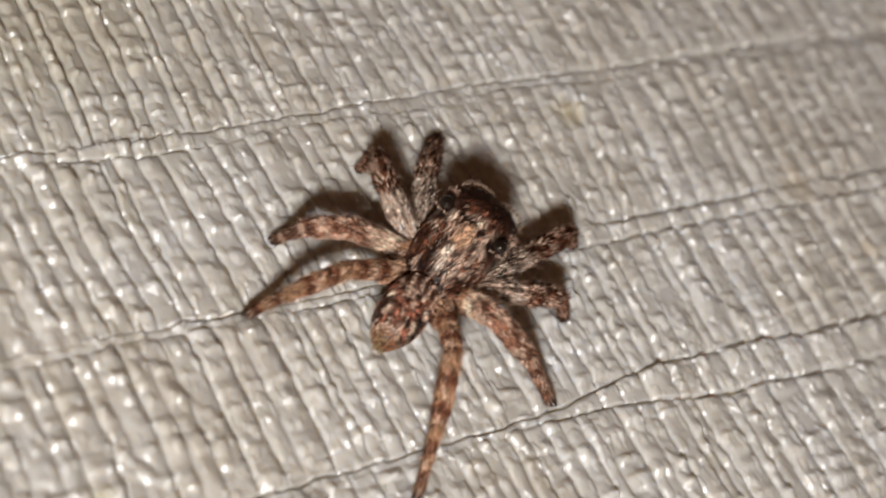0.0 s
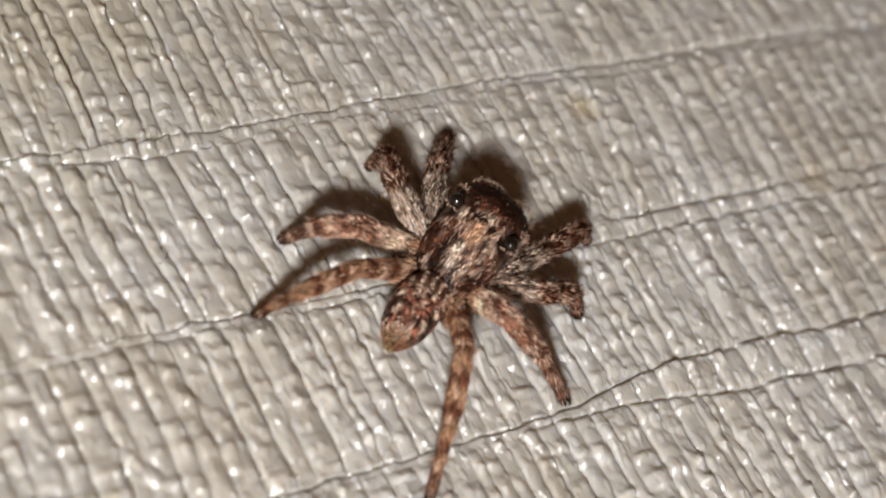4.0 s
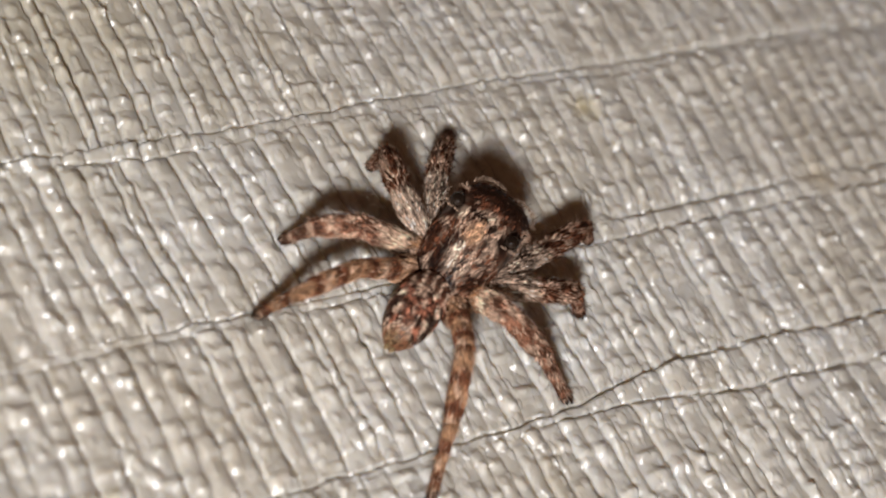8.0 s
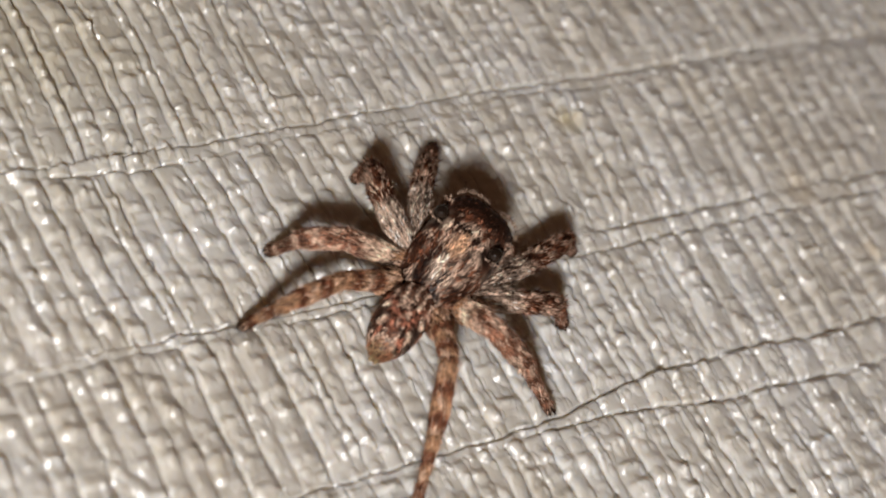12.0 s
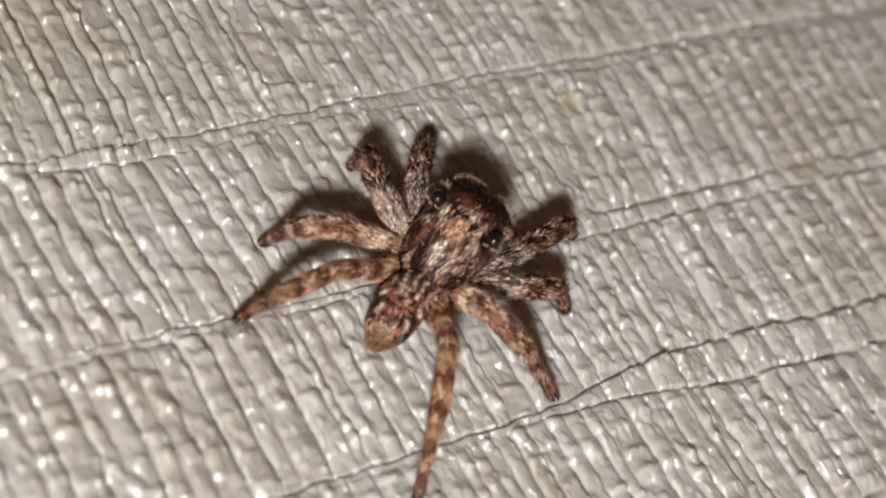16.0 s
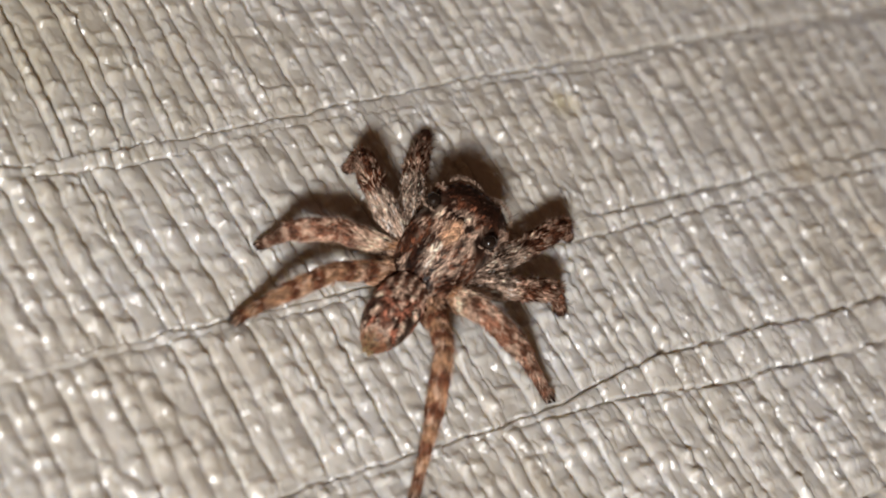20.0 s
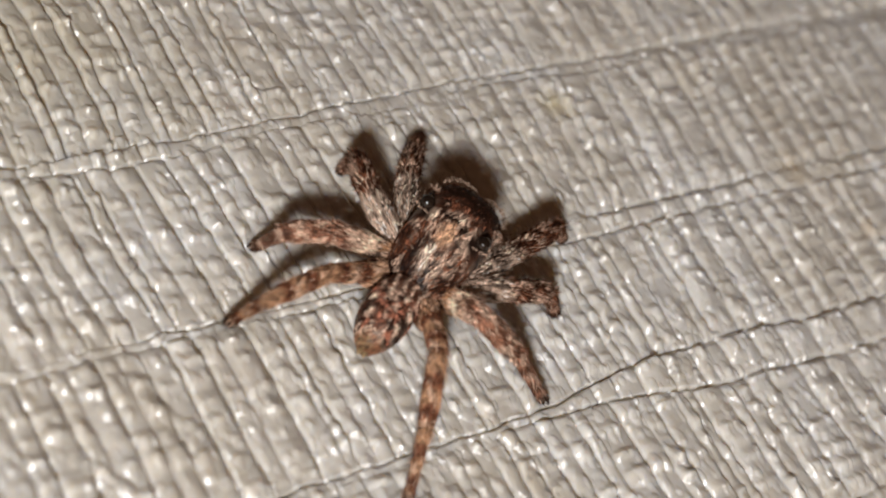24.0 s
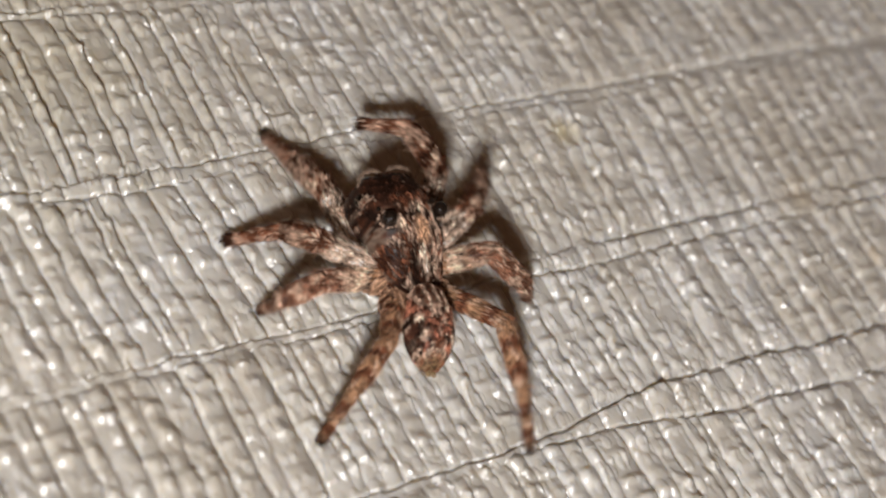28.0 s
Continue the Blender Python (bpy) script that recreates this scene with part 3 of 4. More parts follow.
# hind body, turned on its narrow waist
g, n = loft((0.12, 0.05, -0.2, -0.6, -1.05, -1.5, -1.85, -2.1, -2.3, -2.42, -2.46), (0,) * 11,
            (1.52, 1.52, 1.50, 1.48, 1.45, 1.40, 1.34, 1.26, 1.18, 1.13, 1.12),
            (0.10, 0.27, 0.49, 0.63, 0.69, 0.67, 0.59, 0.46, 0.32, 0.20, 0.06),
            (0.10, 0.28, 0.52, 0.67, 0.73, 0.70, 0.60, 0.45, 0.30, 0.18, 0.05), power=2.1, fine=56)
abdomen = body_part("abdomen", g, n, abdomen_tint, [
    (4600, (0, -1, 0), 0.14, 0.046, 0.16, 1.1, None),
    (160, (0, -1, -0.1), 0.22, 0.018, 0.3, 1.0, None),
    (260, (0, -1, 0), 0.16, 0.024, 0.2, DARK, lambda p, m: p[:, 1] > -2.1),
], spider, "mottled rust and dark brown abdomen with white spots")
for side in (-1, 1):
    ball("spinneret", 0.075, abdomen, (side * 0.08, -2.48, 1.08), CUTICLE, 2.2)

# jaws and feelers under the face
for side in (-1, 1):
    g, n = loft((0, 0.1, 0.4, 0.8, 1.0), (0,) * 5, (0,) * 5, (0.12, 0.28, 0.30, 0.22, 0.05), (0.12, 0.25, 0.26, 0.2, 0.05), 20, fine=18)
    v, quads, caps = skin(g)
    jaw = part("chelicera", mesh_of("chelicera", v * MM, [quads, caps], [CUTICLE], tint=full(len(v), DARK * 1.5)), spider, "dark jaw")
    jaw.matrix_basis = pose(side * 0.34 * MM, 2.45 * MM, 2.0 * MM, -75, 0, 0)
    g, n = loft((0, 0.1, 0.4, 0.8, 1.15, 1.3), (0,) * 6, (0, 0.05, 0.12, 0.10, -0.08, -0.18), (0.08, 0.13, 0.15, 0.19, 0.15, 0.04), (0.08, 0.13, 0.15, 0.19, 0.15, 0.04), 16, fine=22)
    palp_tint = lambda p: blend(full(len(p), BROWN), PALE, vnoise(p[:, 0] * 6, p[:, 1] * 5, 33))
    palp = body_part("pedipalp", g, n, palp_tint, [(700, (0, 1, 0), 0.22, 0.03, 0.5, 1.1, None)], spider, "short pale-haired feeler beside the jaws")
    palp.matrix_basis = pose(side * 0.62 * MM, 2.25 * MM, 1.75 * MM, -28, 0, -side * 12)


# ---- legs: thigh, shin and foot, each a rigid piece on the last ----
def leg_tint(kind, piece, seed):
    front = 1.0 if seed <= 4 else -1.0

    def of(p):
        x, y, z = p[:, 0] * front, p[:, 1], p[:, 2]
        u = y / LENGTHS[kind][{"thigh": 0, "shin": 1, "foot": 2}[piece]]
        spots = vnoise(x * 7 + seed, y * 3.4, 60 + seed)
        fleck = 0.6 * vnoise(x * 11 + 2 * z + seed, y * 3.8, 62) + 0.4 * vnoise(x * 5 + seed, y * 2.8, 63)
        if kind == 4:
            start = {"thigh": 0.0, "shin": 1.9, "foot": 3.75}[piece]
            band = 0.5 + 0.5 * np.sin((y + start) * 2 * np.pi / 0.86 + 0.8 + 1.2 * (spots - 0.5))
            c = blend(full(len(p), TAN * 0.50 + PALE * 0.06), BROWN * 1.0, smooth(0.35, 0.85, band))
            c = blend(c, DARK * 1.6, smooth(0.75, 0.97, band) * 0.5)
            c = blend(c, PALE * 0.8, smooth(0.62, 0.70, fleck) * smooth(0.5, 0.3, band) * 0.6)
        elif kind == 3:
            c = blend(full(len(p), BROWN * 1.2 + PALE * 0.10), PALE * 0.72, smooth(0.56, 0.62, fleck) * 0.8)
            c = blend(c, DARK * 1.6, smooth(0.45, 0.39, fleck) * 0.6)
            if piece == "thigh":
                base = smooth(0.75, 0.45, u)
                ring = vnoise(x * 4.2 + seed, y * 2.7, 66)
                c = blend(c, PALE * 0.85 + OLIVE * 0.2, base * 0.9)
                c = blend(c, DARK * 1.2, base * smooth(0.56, 0.62, ring) * 0.95)
                c = blend(c, TAN * 0.9, base * smooth(0.70, 0.76, ring) * 0.8)
        else:
            dark = smooth(0.50, 0.44, fleck)
            c = blend(full(len(p), BROWN * 1.1), PALE * 0.9, smooth(0.55, 0.61, fleck) * 0.85)
            c = blend(c, DARK * 1.2, dark * 0.9)
            if piece == "thigh":
                stripe = np.exp(-((x - 0.08 + 0.03 * np.sin(y * 6)) / 0.058) ** 2) + 0.9 * np.exp(-((x + 0.14 + 0.02 * np.sin(y * 8)) / 0.045) ** 2)
                lit = smooth(0.0, 0.10, u) * smooth(0.88, 0.78, u + 0.10 * (spots - 0.5))
                c = blend(c, WHITE * 0.25 + PALE * 0.68, lit * 0.92)
                c = blend(c, DARK * 1.4, lit * smooth(0.40, 0.33, fleck) * 0.6)
                c = blend(c, DARK * 1.2, stripe * 0.92 * smooth(0.05, 0.2, u))
                c = blend(c, DARK, np.exp(-((u - 0.55) / 0.05) ** 2) * smooth(0.45, 0.55, spots) * 0.8)
                c = blend(c, BROWN * 0.8, smooth(0.86, 0.95, u) * 0.5)
            if piece == "shin":
                c = blend(c, DARK * 2.0 + BROWN * 0.25, 0.25 + 0.35 * np.exp(-((u - 0.62) / 0.16) ** 2))
            if piece == "foot":
                c = blend(c, BROWN, 0.5 + 0 * y)
        if piece == "foot":
            c = blend(c, DARK * 1.3, smooth(0.72, 0.98, u))
        return c * {1: 1.3, 2: 1.3, 3: 1.12, 4: 1.08}[kind]
    return of


LENGTHS = {1: (2.90, 1.57, 1.52), 2: (1.94, 1.24, 1.77), 3: (1.91, 1.64, 2.06), 4: (2.21, 2.02, 2.05)}
THICK = {1: 1.18, 2: 1.12, 3: 1.04, 4: 0.88}
HIPS = {1: (1.0, 1.38, 1.40), 2: (0.92, 1.12, 1.36), 3: (0.90, 0.80, 1.32), 4: (0.72, 0.12, 1.28)}


def build_leg(side, kind):
    seed = kind + (4 if side > 0 else 0)
    s = THICK[kind]
    a, b, c = LENGTHS[kind]
    profiles = {
        "thigh": ((-0.25, -0.12, 0.15, 0.5 * a, 0.85 * a, a, a + 0.10), (0.10, 0.22, 0.27, 0.31, 0.28, 0.23, 0.06)),
        "shin": ((-0.12, 0.0, 0.2 * b, 0.35 * b, 0.7 * b, 0.95 * b, b + 0.06), (0.08, 0.22, 0.27, 0.27, 0.28, 0.20, 0.05)),
        "foot": ((-0.08, 0.03, 0.3 * c, 0.55 * c, 0.75 * c, 0.94 * c, c), (0.06, 0.16, 0.155, 0.13, 0.125, 0.12, 0.05)),
    }
    made = {}
    for piece, (ys, rs) in profiles.items():
        rs = np.array(rs) * s
        g, n = loft(ys, (0,) * 7, (0,) * 7, rs * 0.95, rs * 1.05, 22, 2.0, 30)
        tint = leg_tint(kind, piece, seed)
        v, quads, caps = skin(g)
        hv, hf, hc = coat(g, n, tint, [
            (int(1250 * s), (0, 1, 0), 0.27, 0.050, 0.10, 1.12, lambda p, m: p[:, 1] < ys[-1] - 0.12),
            (int(220 * s), (0, 1, 0), 0.34, 0.026, 0.26, 1.05 if kind != 4 else 0.9, lambda p, m: p[:, 1] < ys[-1] - 0.18),
            (int((60 if kind < 4 else 40) * s), (0, 1, 0), 0.32, 0.022, 0.14, DARK * 1.6, lambda p, m: p[:, 1] < ys[-1] - 0.25),
            (int((200 if kind < 4 and piece == 'thigh' else 80) * s), (0, 1, 0), 0.34, 0.026, 0.22, PALE * 1.0 + TAN * 0.1, lambda p, m: p[:, 1] < ys[-1] - 0.25),
            (26, (0, 1, 0), 0.45, 0.015, 0.95, 0.5, lambda p, m: p[:, 1] < ys[-1] - 0.3),
        ])
        verts = np.concatenate([v, hv]) * MM
        tints = np.concatenate([tint(v) * 0.6, hc])
        slots = np.concatenate([np.zeros(len(quads) + len(caps)), np.ones(len(hf))])
        me = mesh_of(piece, verts, [quads, np.concatenate([caps, hf + len(v)])], [CUTICLE, FUR], slots, tints)
        if piece == "thigh":
            look_of = {1: "pale striped front leg", 2: "pale striped second leg", 3: "mottled brown third leg", 4: "tan and brown banded hind leg"}[kind]
            made[piece] = part("leg", me, spider, look_of)
        else:
            made[piece] = part({"shin": "tibia", "foot": "tarsus"}[piece], me, made["thigh"], "dark hairy foot end" if piece == "foot" else "")
    return made


for kind, (hx, hy, hz) in HIPS.items():
    for side in (-1, 1):
        g, n = loft((-0.5, -0.42, -0.1, 0.2, 0.46, 0.56), (0,) * 6, (0,) * 6, (0.05, 0.25, 0.39, 0.38, 0.27, 0.06), (0.05, 0.25, 0.39, 0.37, 0.26, 0.06), 20, 2.0, 20)
        shade = (TAN * 0.75 + PALE * 0.35) if kind >= 3 else PALE * 0.7
        coxa = body_part("coxa", g, n, lambda p: blend(full(len(p), shade), DARK * 2.0 + BROWN * 0.3, smooth(0.48, 0.58, vnoise(p[:, 0] * 8, p[:, 1] * 4, 77))),
                         [(620, (0, 1, 0), 0.26, 0.036, 0.12, 1.0, None), (90, (0, 1, 0), 0.30, 0.030, 0.2, DARK * 1.6, None)], spider, "pale stubby leg base")
        turn = {1: 40, 2: 12, 3: -14, 4: -48}[kind]
        coxa.matrix_basis = pose(side * (hx * 0.98 if kind < 4 else 0.84) * MM, (hy if kind < 4 else -0.05) * MM, (hz - 0.04) * MM, 0, 0, (turn - 90) * side)

LEGS = {(side, kind): build_leg(side, kind) for kind in (1, 2, 3, 4) for side in (-1, 1)}

# the body's way over the floor: seconds, x, y in mm, heading, roll, turn of the hind body
BODY = [
    (0, -2.385, -2.165, -62.8, -1.2, -3.4), (24.1, -2.385, -2.165, -62.8, -1.2, -3.4), (24.5, -2.30, -2.10, -63.2, -1.5, -4.0),
    (24.8, -2.28, -2.09, -62.4, -2.0, -4.5), (25.0, -2.25, -2.05, -60.5, -2.5, -5.0), (25.5, -2.25, -1.90, -56.5, -2.5, -5.0),
    (26.0, -2.20, -1.85, -57.0, -4.0, -3.0), (26.5, -2.30, -1.75, -43.0, 1.0, -13.0), (27.0, -2.05, -2.12, -26.5, -1.5, -20.0),
    (27.5, -2.10, -2.19, -19.5, 0.7, -24.5), (27.8, -2.13, -2.10, -19.0, 0.5, -25.0), (28.0, -2.02, -1.55, 2.7, 5.0, -33.0),
]
# each leg's knee, ankle and tip over the floor: seconds, then x, y, z in mm of the three
JOINTS = {
    (-1, 1): [(0, 0.12, 1.69, 1.13, 1.22, 2.73, 0.70, 2.24, 3.63, 0.03),
              (24.1, 0.12, 1.69, 1.13, 1.22, 2.73, 0.70, 2.24, 3.63, 0.03),
              (24.5, 0.29, 1.68, 1.00, 1.37, 2.76, 0.62, 2.40, 3.68, 0.02),
              (25, 0.19, 1.79, 0.79, 1.22, 2.89, 0.33, 2.28, 3.92, -0.02),
              (25.5, 0.11, 1.99, 0.96, 1.08, 3.05, 0.32, 2.10, 4.12, -0.02),
              (26, -0.16, 2.26, 0.81, 0.87, 3.35, 0.34, 1.88, 4.43, -0.02),
              (26.5, -0.88, 2.54, 1.03, -0.44, 4.02, 0.72, 0.04, 5.30, 0.07),
              (27, -2.10, 2.46, 1.66, -1.99, 3.99, 1.35, -1.84, 5.14, 0.36),
              (27.5, -2.21, 2.31, 1.60, -2.15, 3.86, 1.33, -1.83, 5.09, 0.51),
              (27.8, -2.52, 2.41, 1.77, -2.42, 3.94, 1.45, -2.10, 5.07, 0.48),
              (27.9, -2.79, 2.56, 1.72, -2.45, 4.03, 1.27, -1.93, 5.06, 0.28),
              (28, -2.65, 2.65, 1.07, -2.70, 4.11, 0.49, -2.86, 5.56, 0.08)],
    (-1, 2): [(0, -2.05, 1.05, 1.81, -1.68, 2.21, 1.59, -1.12, 2.90, 0.05),
              (24.1, -2.05, 1.05, 1.81, -1.68, 2.21, 1.59, -1.12, 2.90, 0.05),
              (24.5, -2.38, 1.01, 1.83, -2.35, 2.22, 1.54, -2.08, 3.12, 0.04),
              (25, -2.08, 1.23, 1.69, -2.26, 2.42, 1.44, -2.35, 3.57, 0.09),
              (25.5, -2.49, 1.32, 1.73, -2.49, 2.52, 1.47, -2.87, 3.49, 0.03),
              (26, -2.55, 1.36, 1.69, -2.77, 2.56, 1.53, -2.88, 3.53, 0.04),
              (26.5, -2.86, 1.42, 1.91, -2.83, 2.57, 1.47, -2.85, 3.62, 0.04),
              (27, -3.34, 0.98, 1.60, -3.72, 2.10, 1.22, -3.62, 3.43, 0.05),
              (27.5, -3.43, 0.90, 1.26, -4.28, 1.80, 1.14, -5.07, 3.00, 0.11),
              (27.8, -3.51, 0.97, 1.25, -4.33, 1.89, 1.13, -5.27, 2.99, 0.10),
              (27.9, -4.26, 0.51, 1.93, -4.72, 1.44, 1.25, -5.79, 2.30, 0.13),
              (28, -4.50, 0.31, 2.12, -4.85, 1.26, 1.41, -5.90, 2.06, 0.23)],
    (-1, 3): [(0, -3.71, 0.00, 1.58, -5.31, 0.05, 1.92, -5.17, 0.93, 0.06),
              (24.1, -3.71, 0.00, 1.58, -5.31, 0.05, 1.92, -5.17, 0.93, 0.06),
              (24.5, -3.61, 0.06, 1.66, -5.23, 0.09, 1.91, -5.42, 0.94, 0.04),
              (25, -3.64, 0.13, 1.60, -5.25, 0.02, 1.89, -5.59, 0.98, 0.10),
              (25.5, -3.88, -0.07, 1.67, -5.51, -0.05, 1.86, -6.04, 0.76, 0.04),
              (26, -3.82, 0.12, 1.54, -5.42, 0.10, 1.87, -6.15, 0.65, 0.02),
              (26.5, -4.19, -0.10, 1.77, -5.82, -0.18, 1.89, -6.12, 0.69, 0.04),
              (27, -4.29, -0.39, 1.72, -5.91, -0.56, 1.87, -5.95, 0.50, 0.10),
              (27.5, -4.39, -0.67, 2.01, -6.01, -0.49, 1.99, -5.83, 0.42, 0.15),
              (27.8, -4.44, -0.51, 1.91, -6.07, -0.43, 2.00, -5.93, 0.52, 0.18),
              (27.9, -4.65, -0.95, 1.78, -6.22, -0.53, 1.98, -6.01, 0.46, 0.19),
              (28, -4.72, -0.67, 1.66, -6.27, -1.12, 1.94, -5.89, -0.28, 0.10)],
    (-1, 4): [(0, -4.74, -1.42, 1.88, -6.71, -1.83, 2.02, -7.07, -1.20, 0.10),
              (24.1, -4.74, -1.42, 1.88, -6.71, -1.83, 2.02, -7.07, -1.20, 0.10),
              (24.5, -4.49, -1.38, 2.28, -6.48, -1.63, 2.04, -7.08, -1.14, 0.13),
              (25, -4.56, -1.44, 2.09, -6.54, -1.85, 2.05, -7.06, -1.15, 0.19),
              (25.5, -4.61, -1.37, 2.10, -6.61, -1.66, 2.04, -7.07, -1.01, 0.14),
              (26, -4.51, -1.21, 2.21, -6.47, -1.70, 2.07, -7.00, -1.15, 0.17),
              (26.5, -4.71, -1.40, 2.25, -6.69, -1.76, 2.14, -7.09, -1.20, 0.21),
              (27, -4.50, -2.65, 2.03, -6.18, -3.77, 2.13, -6.61, -3.78, 0.12),
              (27.5, -4.41, -3.01, 2.11, -6.06, -4.18, 2.19, -6.20, -4.38, 0.15),
              (27.8, -4.47, -3.01, 1.91, -6.08, -4.22, 2.09, -6.20, -4.32, 0.04),
              (27.9, -4.32, -3.04, 1.82, -5.93, -4.24, 2.08, -6.18, -4.37, 0.05),
              (28, -4.05, -3.01, 2.01, -5.73, -4.14, 2.04, -6.15, -4.40, 0.05)],
    (1, 1): [(0, 2.11, -1.74, 1.33, 3.64, -1.40, 1.49, 4.69, -1.23, 0.41),
              (24.1, 2.11, -1.74, 1.33, 3.64, -1.40, 1.49, 4.69, -1.23, 0.41),
              (24.5, 2.17, -1.59, 1.46, 3.71, -1.34, 1.63, 4.79, -1.08, 0.60),
              (25, 2.20, -1.39, 1.37, 3.73, -1.02, 1.46, 5.03, -0.35, 1.06),
              (25.5, 2.18, -1.04, 1.34, 3.48, -0.21, 1.03, 4.61, 0.48, 0.28),
              (26, 2.18, -0.86, 1.47, 3.47, -0.03, 1.16, 4.55, 0.77, 0.45),
              (26.5, 2.17, -0.63, 1.54, 3.42, 0.26, 1.18, 4.42, 1.17, 0.50),
              (27, 1.90, 0.20, 1.64, 3.08, 1.15, 1.26, 4.13, 2.05, 0.62),
              (27.5, 1.47, 0.64, 1.96, 2.58, 1.72, 1.72, 3.51, 2.76, 1.12),
              (27.8, 1.32, 0.80, 2.14, 2.40, 1.91, 1.88, 3.34, 2.95, 1.29),
              (27.9, 0.53, 1.85, 2.10, 0.31, 3.40, 2.11, -0.85, 4.22, 1.57),
              (28, 0.78, 2.14, 1.83, 0.62, 3.70, 1.92, -0.55, 4.52, 1.41)],
    (1, 2): [(0, 0.80, -3.17, 1.63, 2.00, -3.37, 1.43, 3.09, -3.41, 0.03),
              (24.1, 0.80, -3.17, 1.63, 2.00, -3.37, 1.43, 3.09, -3.41, 0.03),
              (24.5, 0.77, -3.23, 1.87, 1.94, -3.26, 1.48, 2.93, -3.44, 0.02),
              (25, 0.79, -3.13, 1.93, 1.96, -3.43, 1.67, 2.70, -3.60, 0.07),
              (25.5, 0.77, -2.93, 1.93, 1.92, -3.29, 1.64, 2.72, -3.51, 0.07),
              (26, 1.06, -2.35, 1.70, 2.23, -2.62, 1.42, 3.42, -2.57, 0.10),
              (26.5, 1.00, -2.00, 1.72, 2.17, -1.91, 1.31, 3.48, -1.48, 0.20),
              (27, 1.03, -1.59, 2.12, 2.13, -1.47, 1.58, 3.20, -1.15, 0.20),
              (27.5, 0.91, -1.34, 2.17, 2.01, -1.24, 1.61, 3.05, -1.02, 0.20),
              (27.8, 0.82, -1.13, 2.24, 1.90, -1.05, 1.64, 2.92, -0.88, 0.20),
              (27.9, 0.76, -0.77, 2.23, 1.87, -0.86, 1.68, 2.87, -0.62, 0.23),
              (28, 0.42, 0.15, 2.43, 1.35, 0.96, 2.49, 2.58, 1.94, 1.66)],
    (1, 3): [(0, -1.45, -4.11, 2.45, -0.37, -4.96, 1.55, 0.79, -5.98, 0.20),
              (24.1, -1.45, -4.11, 2.45, -0.37, -4.96, 1.55, 0.79, -5.98, 0.20),
              (24.5, -1.31, -4.06, 2.45, -0.34, -5.03, 1.55, 0.75, -6.16, 0.23),
              (25, -0.98, -3.92, 2.48, -0.03, -4.84, 1.51, 1.35, -5.65, 0.21),
              (25.5, -1.17, -3.68, 2.51, -0.18, -4.62, 1.61, 1.00, -5.39, 0.10),
              (26, -1.13, -3.59, 2.55, -0.24, -4.62, 1.63, 0.98, -5.33, 0.13),
              (26.5, -0.78, -3.22, 2.53, -0.09, -4.39, 1.62, 0.96, -5.35, 0.13),
              (27, -0.51, -3.14, 2.62, 0.59, -3.80, 1.60, 2.00, -4.16, 0.14),
              (27.5, -0.42, -3.06, 2.57, 0.84, -3.37, 1.56, 2.36, -3.38, 0.17),
              (27.8, -0.55, -3.08, 2.47, 0.74, -3.22, 1.48, 2.33, -3.30, 0.17),
              (27.9, 0.04, -2.14, 2.53, 1.34, -2.32, 1.55, 2.68, -1.92, 0.04),
              (28, 0.30, -1.31, 2.43, 1.47, -2.14, 1.63, 2.74, -1.83, 0.05)],
    (1, 4): [(0, -3.02, -4.51, 2.07, -3.77, -6.00, 0.94, -4.91, -7.50, 0.11),
              (24.1, -3.02, -4.51, 2.07, -3.77, -6.00, 0.94, -4.91, -7.50, 0.11),
              (24.5, -2.98, -4.38, 2.14, -3.68, -5.74, 0.81, -4.77, -7.33, 0.11),
              (25, -2.84, -4.43, 1.92, -3.55, -5.79, 0.61, -4.70, -7.43, 0.12),
              (25.5, -2.78, -4.29, 1.82, -4.02, -5.84, 1.43, -4.60, -7.24, 0.04),
              (26, -2.54, -4.22, 2.11, -3.56, -5.90, 1.62, -4.04, -7.13, 0.05),
              (26.5, -2.22, -4.18, 2.01, -3.17, -5.90, 1.56, -3.50, -7.25, 0.05),
              (27, -2.15, -4.09, 2.37, -2.69, -5.75, 1.34, -3.53, -7.17, 0.12),
              (27.5, -2.09, -4.14, 2.30, -2.74, -5.79, 1.33, -3.57, -7.22, 0.11),
              (27.8, -2.13, -4.13, 2.12, -2.59, -5.72, 0.96, -3.61, -7.29, 0.11),
              (27.9, -1.36, -3.62, 2.51, -1.78, -5.37, 1.59, -2.36, -7.03, 0.54),
              (28, -0.13, -3.23, 1.81, -0.65, -5.18, 1.65, -0.21, -6.39, 0.05)],
}


def between(rows, t):
    for a, b in zip(rows, rows[1:]):
        if t <= b[0] + 1e-9:
            w = min(max((t - a[0]) / (b[0] - a[0]), 0.0), 1.0)
            return [p + (q - p) * w for p, q in zip(a[1:], b[1:])], a, b, w
    return list(rows[-1][1:]), rows[-2], rows[-1], 1.0


def body_at(t):
    x, y, heading, roll, turn = between(BODY, t)[0]
    return pose(x * MM, y * MM, 0, 0, roll, heading), turn


def eased(w):
    w = min(max((w - 0.2) / 0.6, 0.0), 1.0)
    return w * w * (3 - 2 * w)


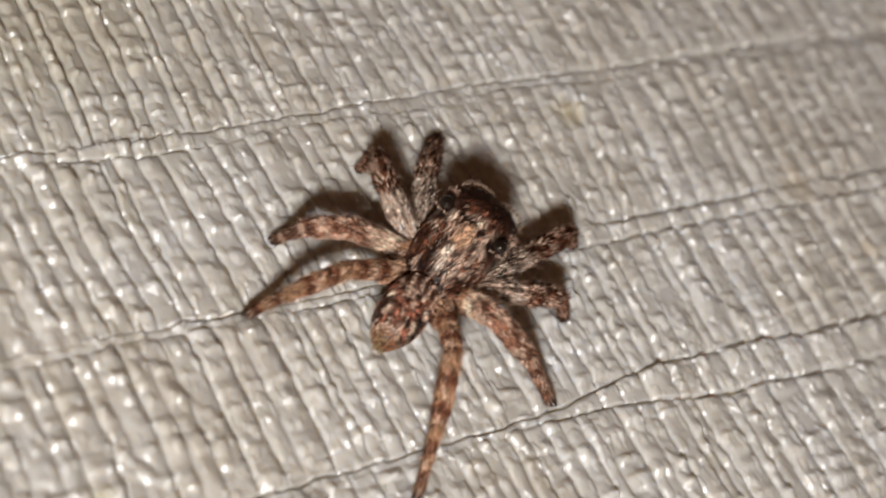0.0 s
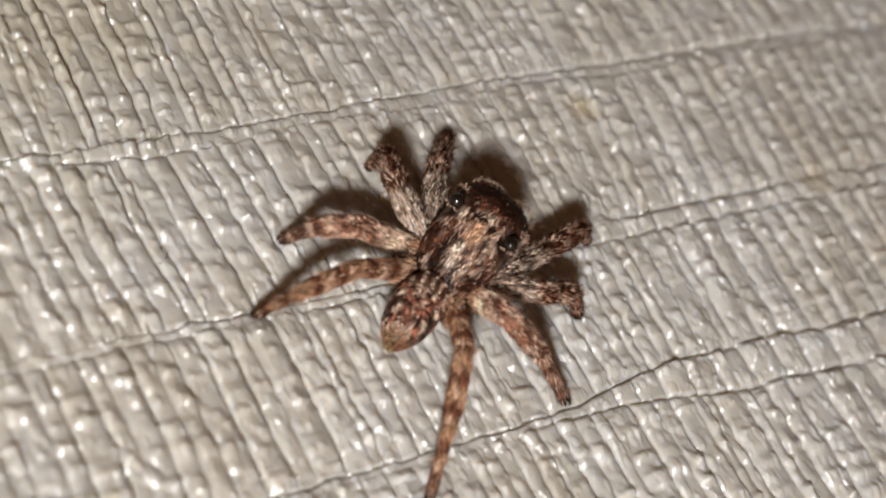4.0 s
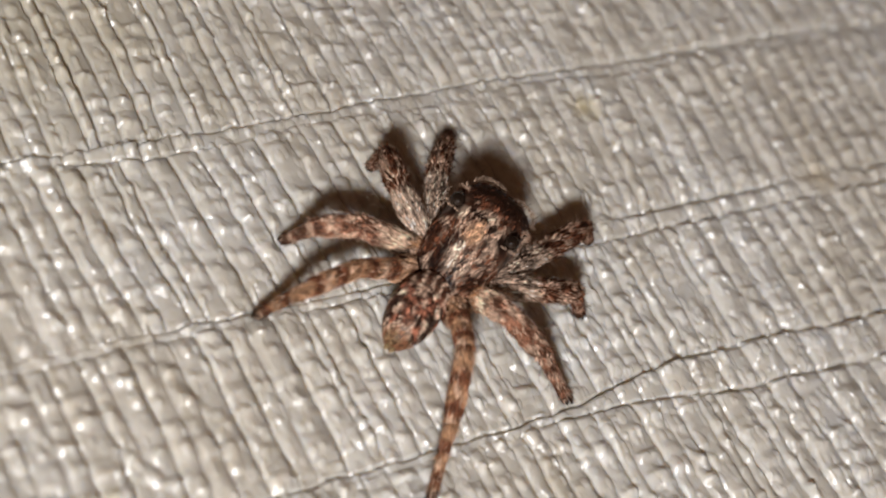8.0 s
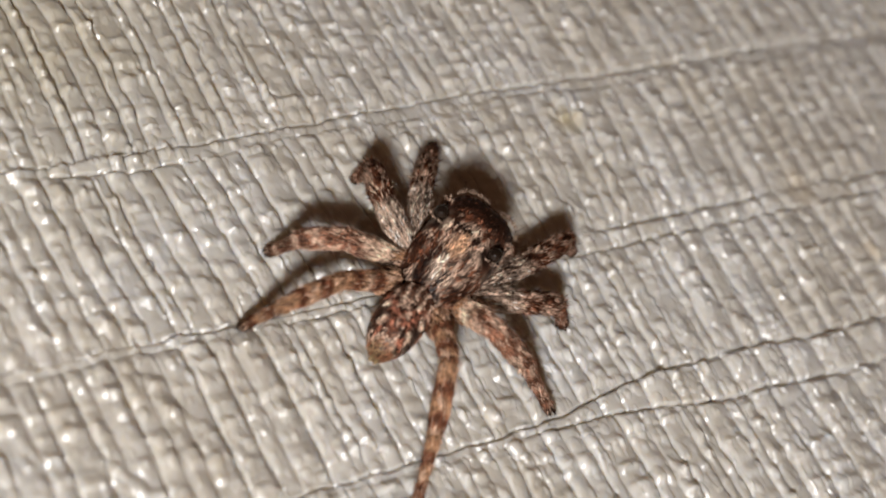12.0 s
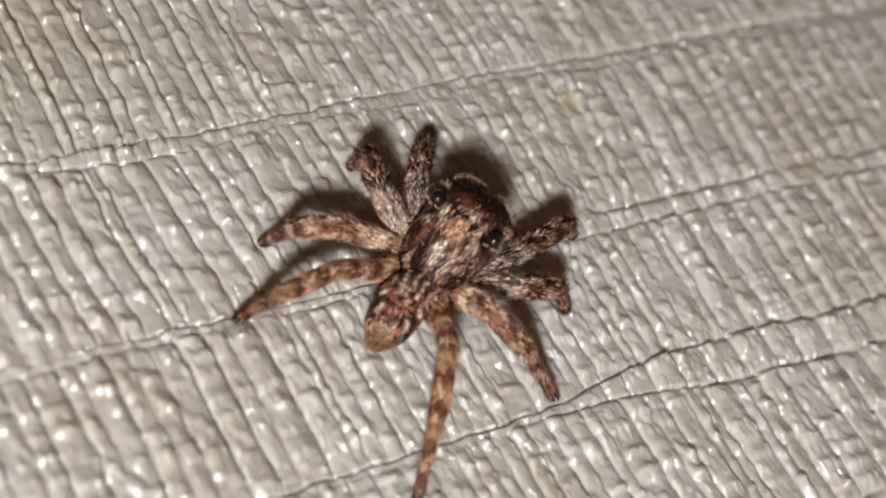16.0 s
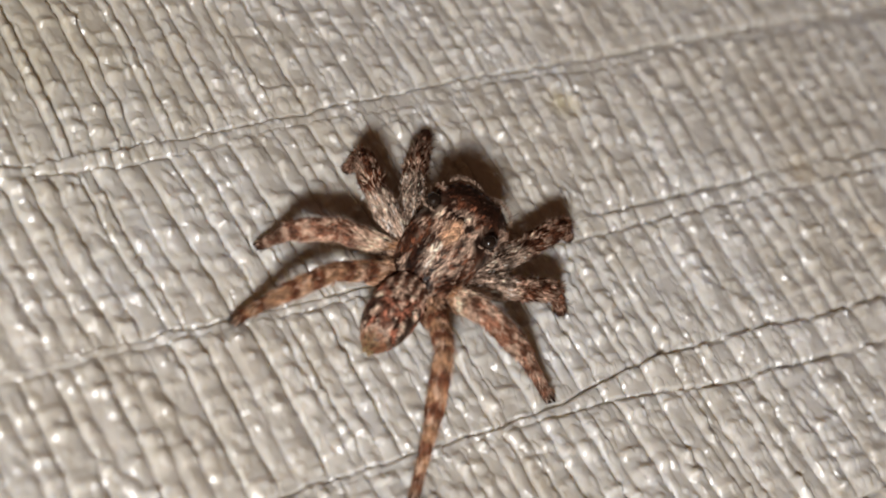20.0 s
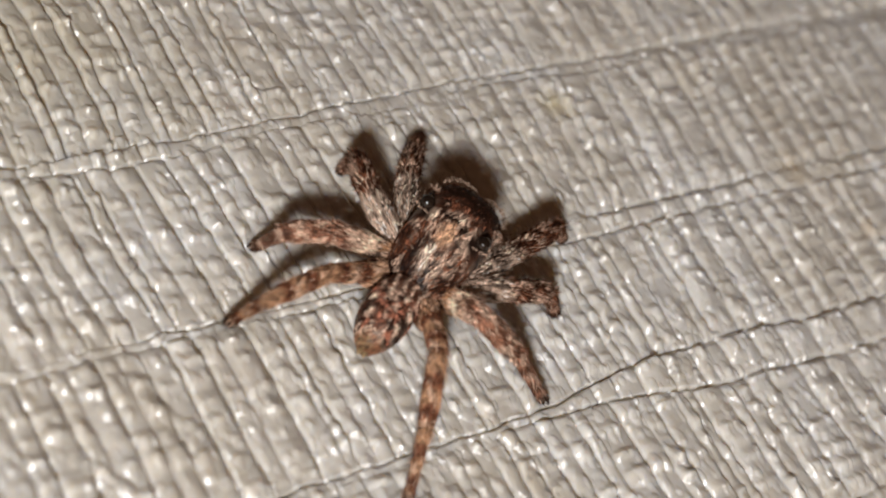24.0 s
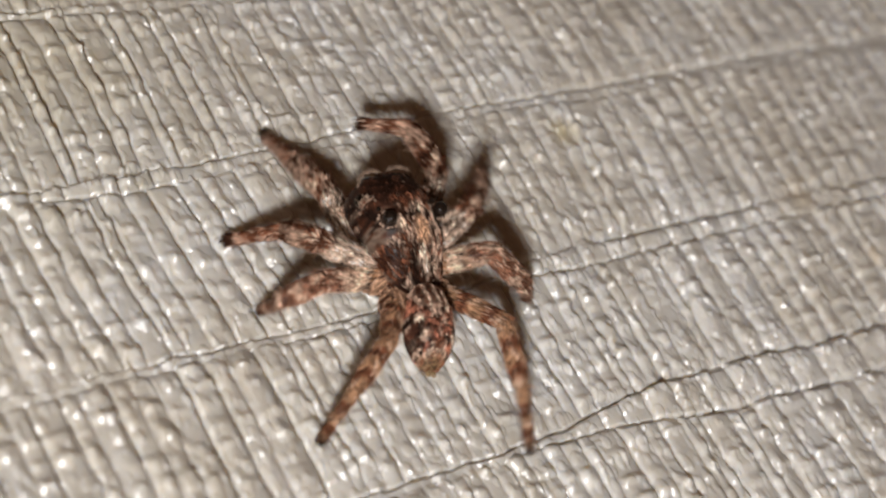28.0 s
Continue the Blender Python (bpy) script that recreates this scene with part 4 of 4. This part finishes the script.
def joints_at(rows, t):
    """Knee, ankle and tip at t; a foot stays planted until it steps, and lifts on its way."""
    v, a, b, w = between(rows, t)
    knee, ankle = Vector(v[0:3]), Vector(v[3:6])
    p, q = Vector(a[7:10]), Vector(b[7:10])
    far = (q - p).length
    tip = p.lerp(q, eased(w))
    if far > 0.4 and b[0] - a[0] > 0.2:
        tip.z += 0.25 * min(far, 2.0) * math.sin(math.pi * eased(w))
    tip.z = max(tip.z, 0.05)
    return knee * MM, ankle * MM, tip * MM


def bent(side, kind, knee, ankle, tip):
    """Poses of thigh, shin and foot, in the spider's space, that pass through the joints given and keep their lengths."""
    l1, l2, l3 = (v * MM for v in LENGTHS[kind])
    hip = Vector((side * HIPS[kind][0], HIPS[kind][1], HIPS[kind][2])) * MM
    knee = hip + l1 * (knee - hip).normalized()
    d = tip - knee
    r = min(max(d.length, abs(l2 - l3) * 1.02), 0.998 * (l2 + l3))
    d = d.normalized()
    out = ankle - knee
    out = (out - out.dot(d) * d).normalized()
    bend = math.acos(max(-1.0, min(1.0, (l2 * l2 + r * r - l3 * l3) / (2 * l2 * r))))
    ankle = knee + l2 * (math.cos(bend) * d + math.sin(bend) * out)
    tip = knee + r * d
    made = []
    for at, to in ((hip, knee), (knee, ankle), (ankle, tip)):
        way = (to - at).normalized()
        across = way.cross(Vector((0, 0, 1))).normalized()
        m = Matrix((across, way, across.cross(way))).transposed().to_4x4()
        m.translation = at
        made.append(m)
    return made


def motions():
    times = [0.0, 23.9] + [24.0 + 0.1 * k for k in range(41)]
    walk(spider, [(t, body_at(t)[0]) for t in times])
    walk(abdomen, [(t, pose(0, -0.1 * MM, 0, 0, 0, 9.5 + body_at(t)[1]) @ pose(0, 0.1 * MM, 0)) for t in times])
    for key, pieces in LEGS.items():
        poses = []
        for t in times:
            there = body_at(t)[0].inverted()
            poses.append((t, bent(*key, *(there @ p for p in joints_at(JOINTS[key], t)))))
        walk(pieces["thigh"], [(t, m[0]) for t, m in poses])
        walk(pieces["shin"], [(t, m[0].inverted() @ m[1]) for t, m in poses])
        walk(pieces["foot"], [(t, m[0].inverted() @ m[2]) for t, m in poses])


motions()
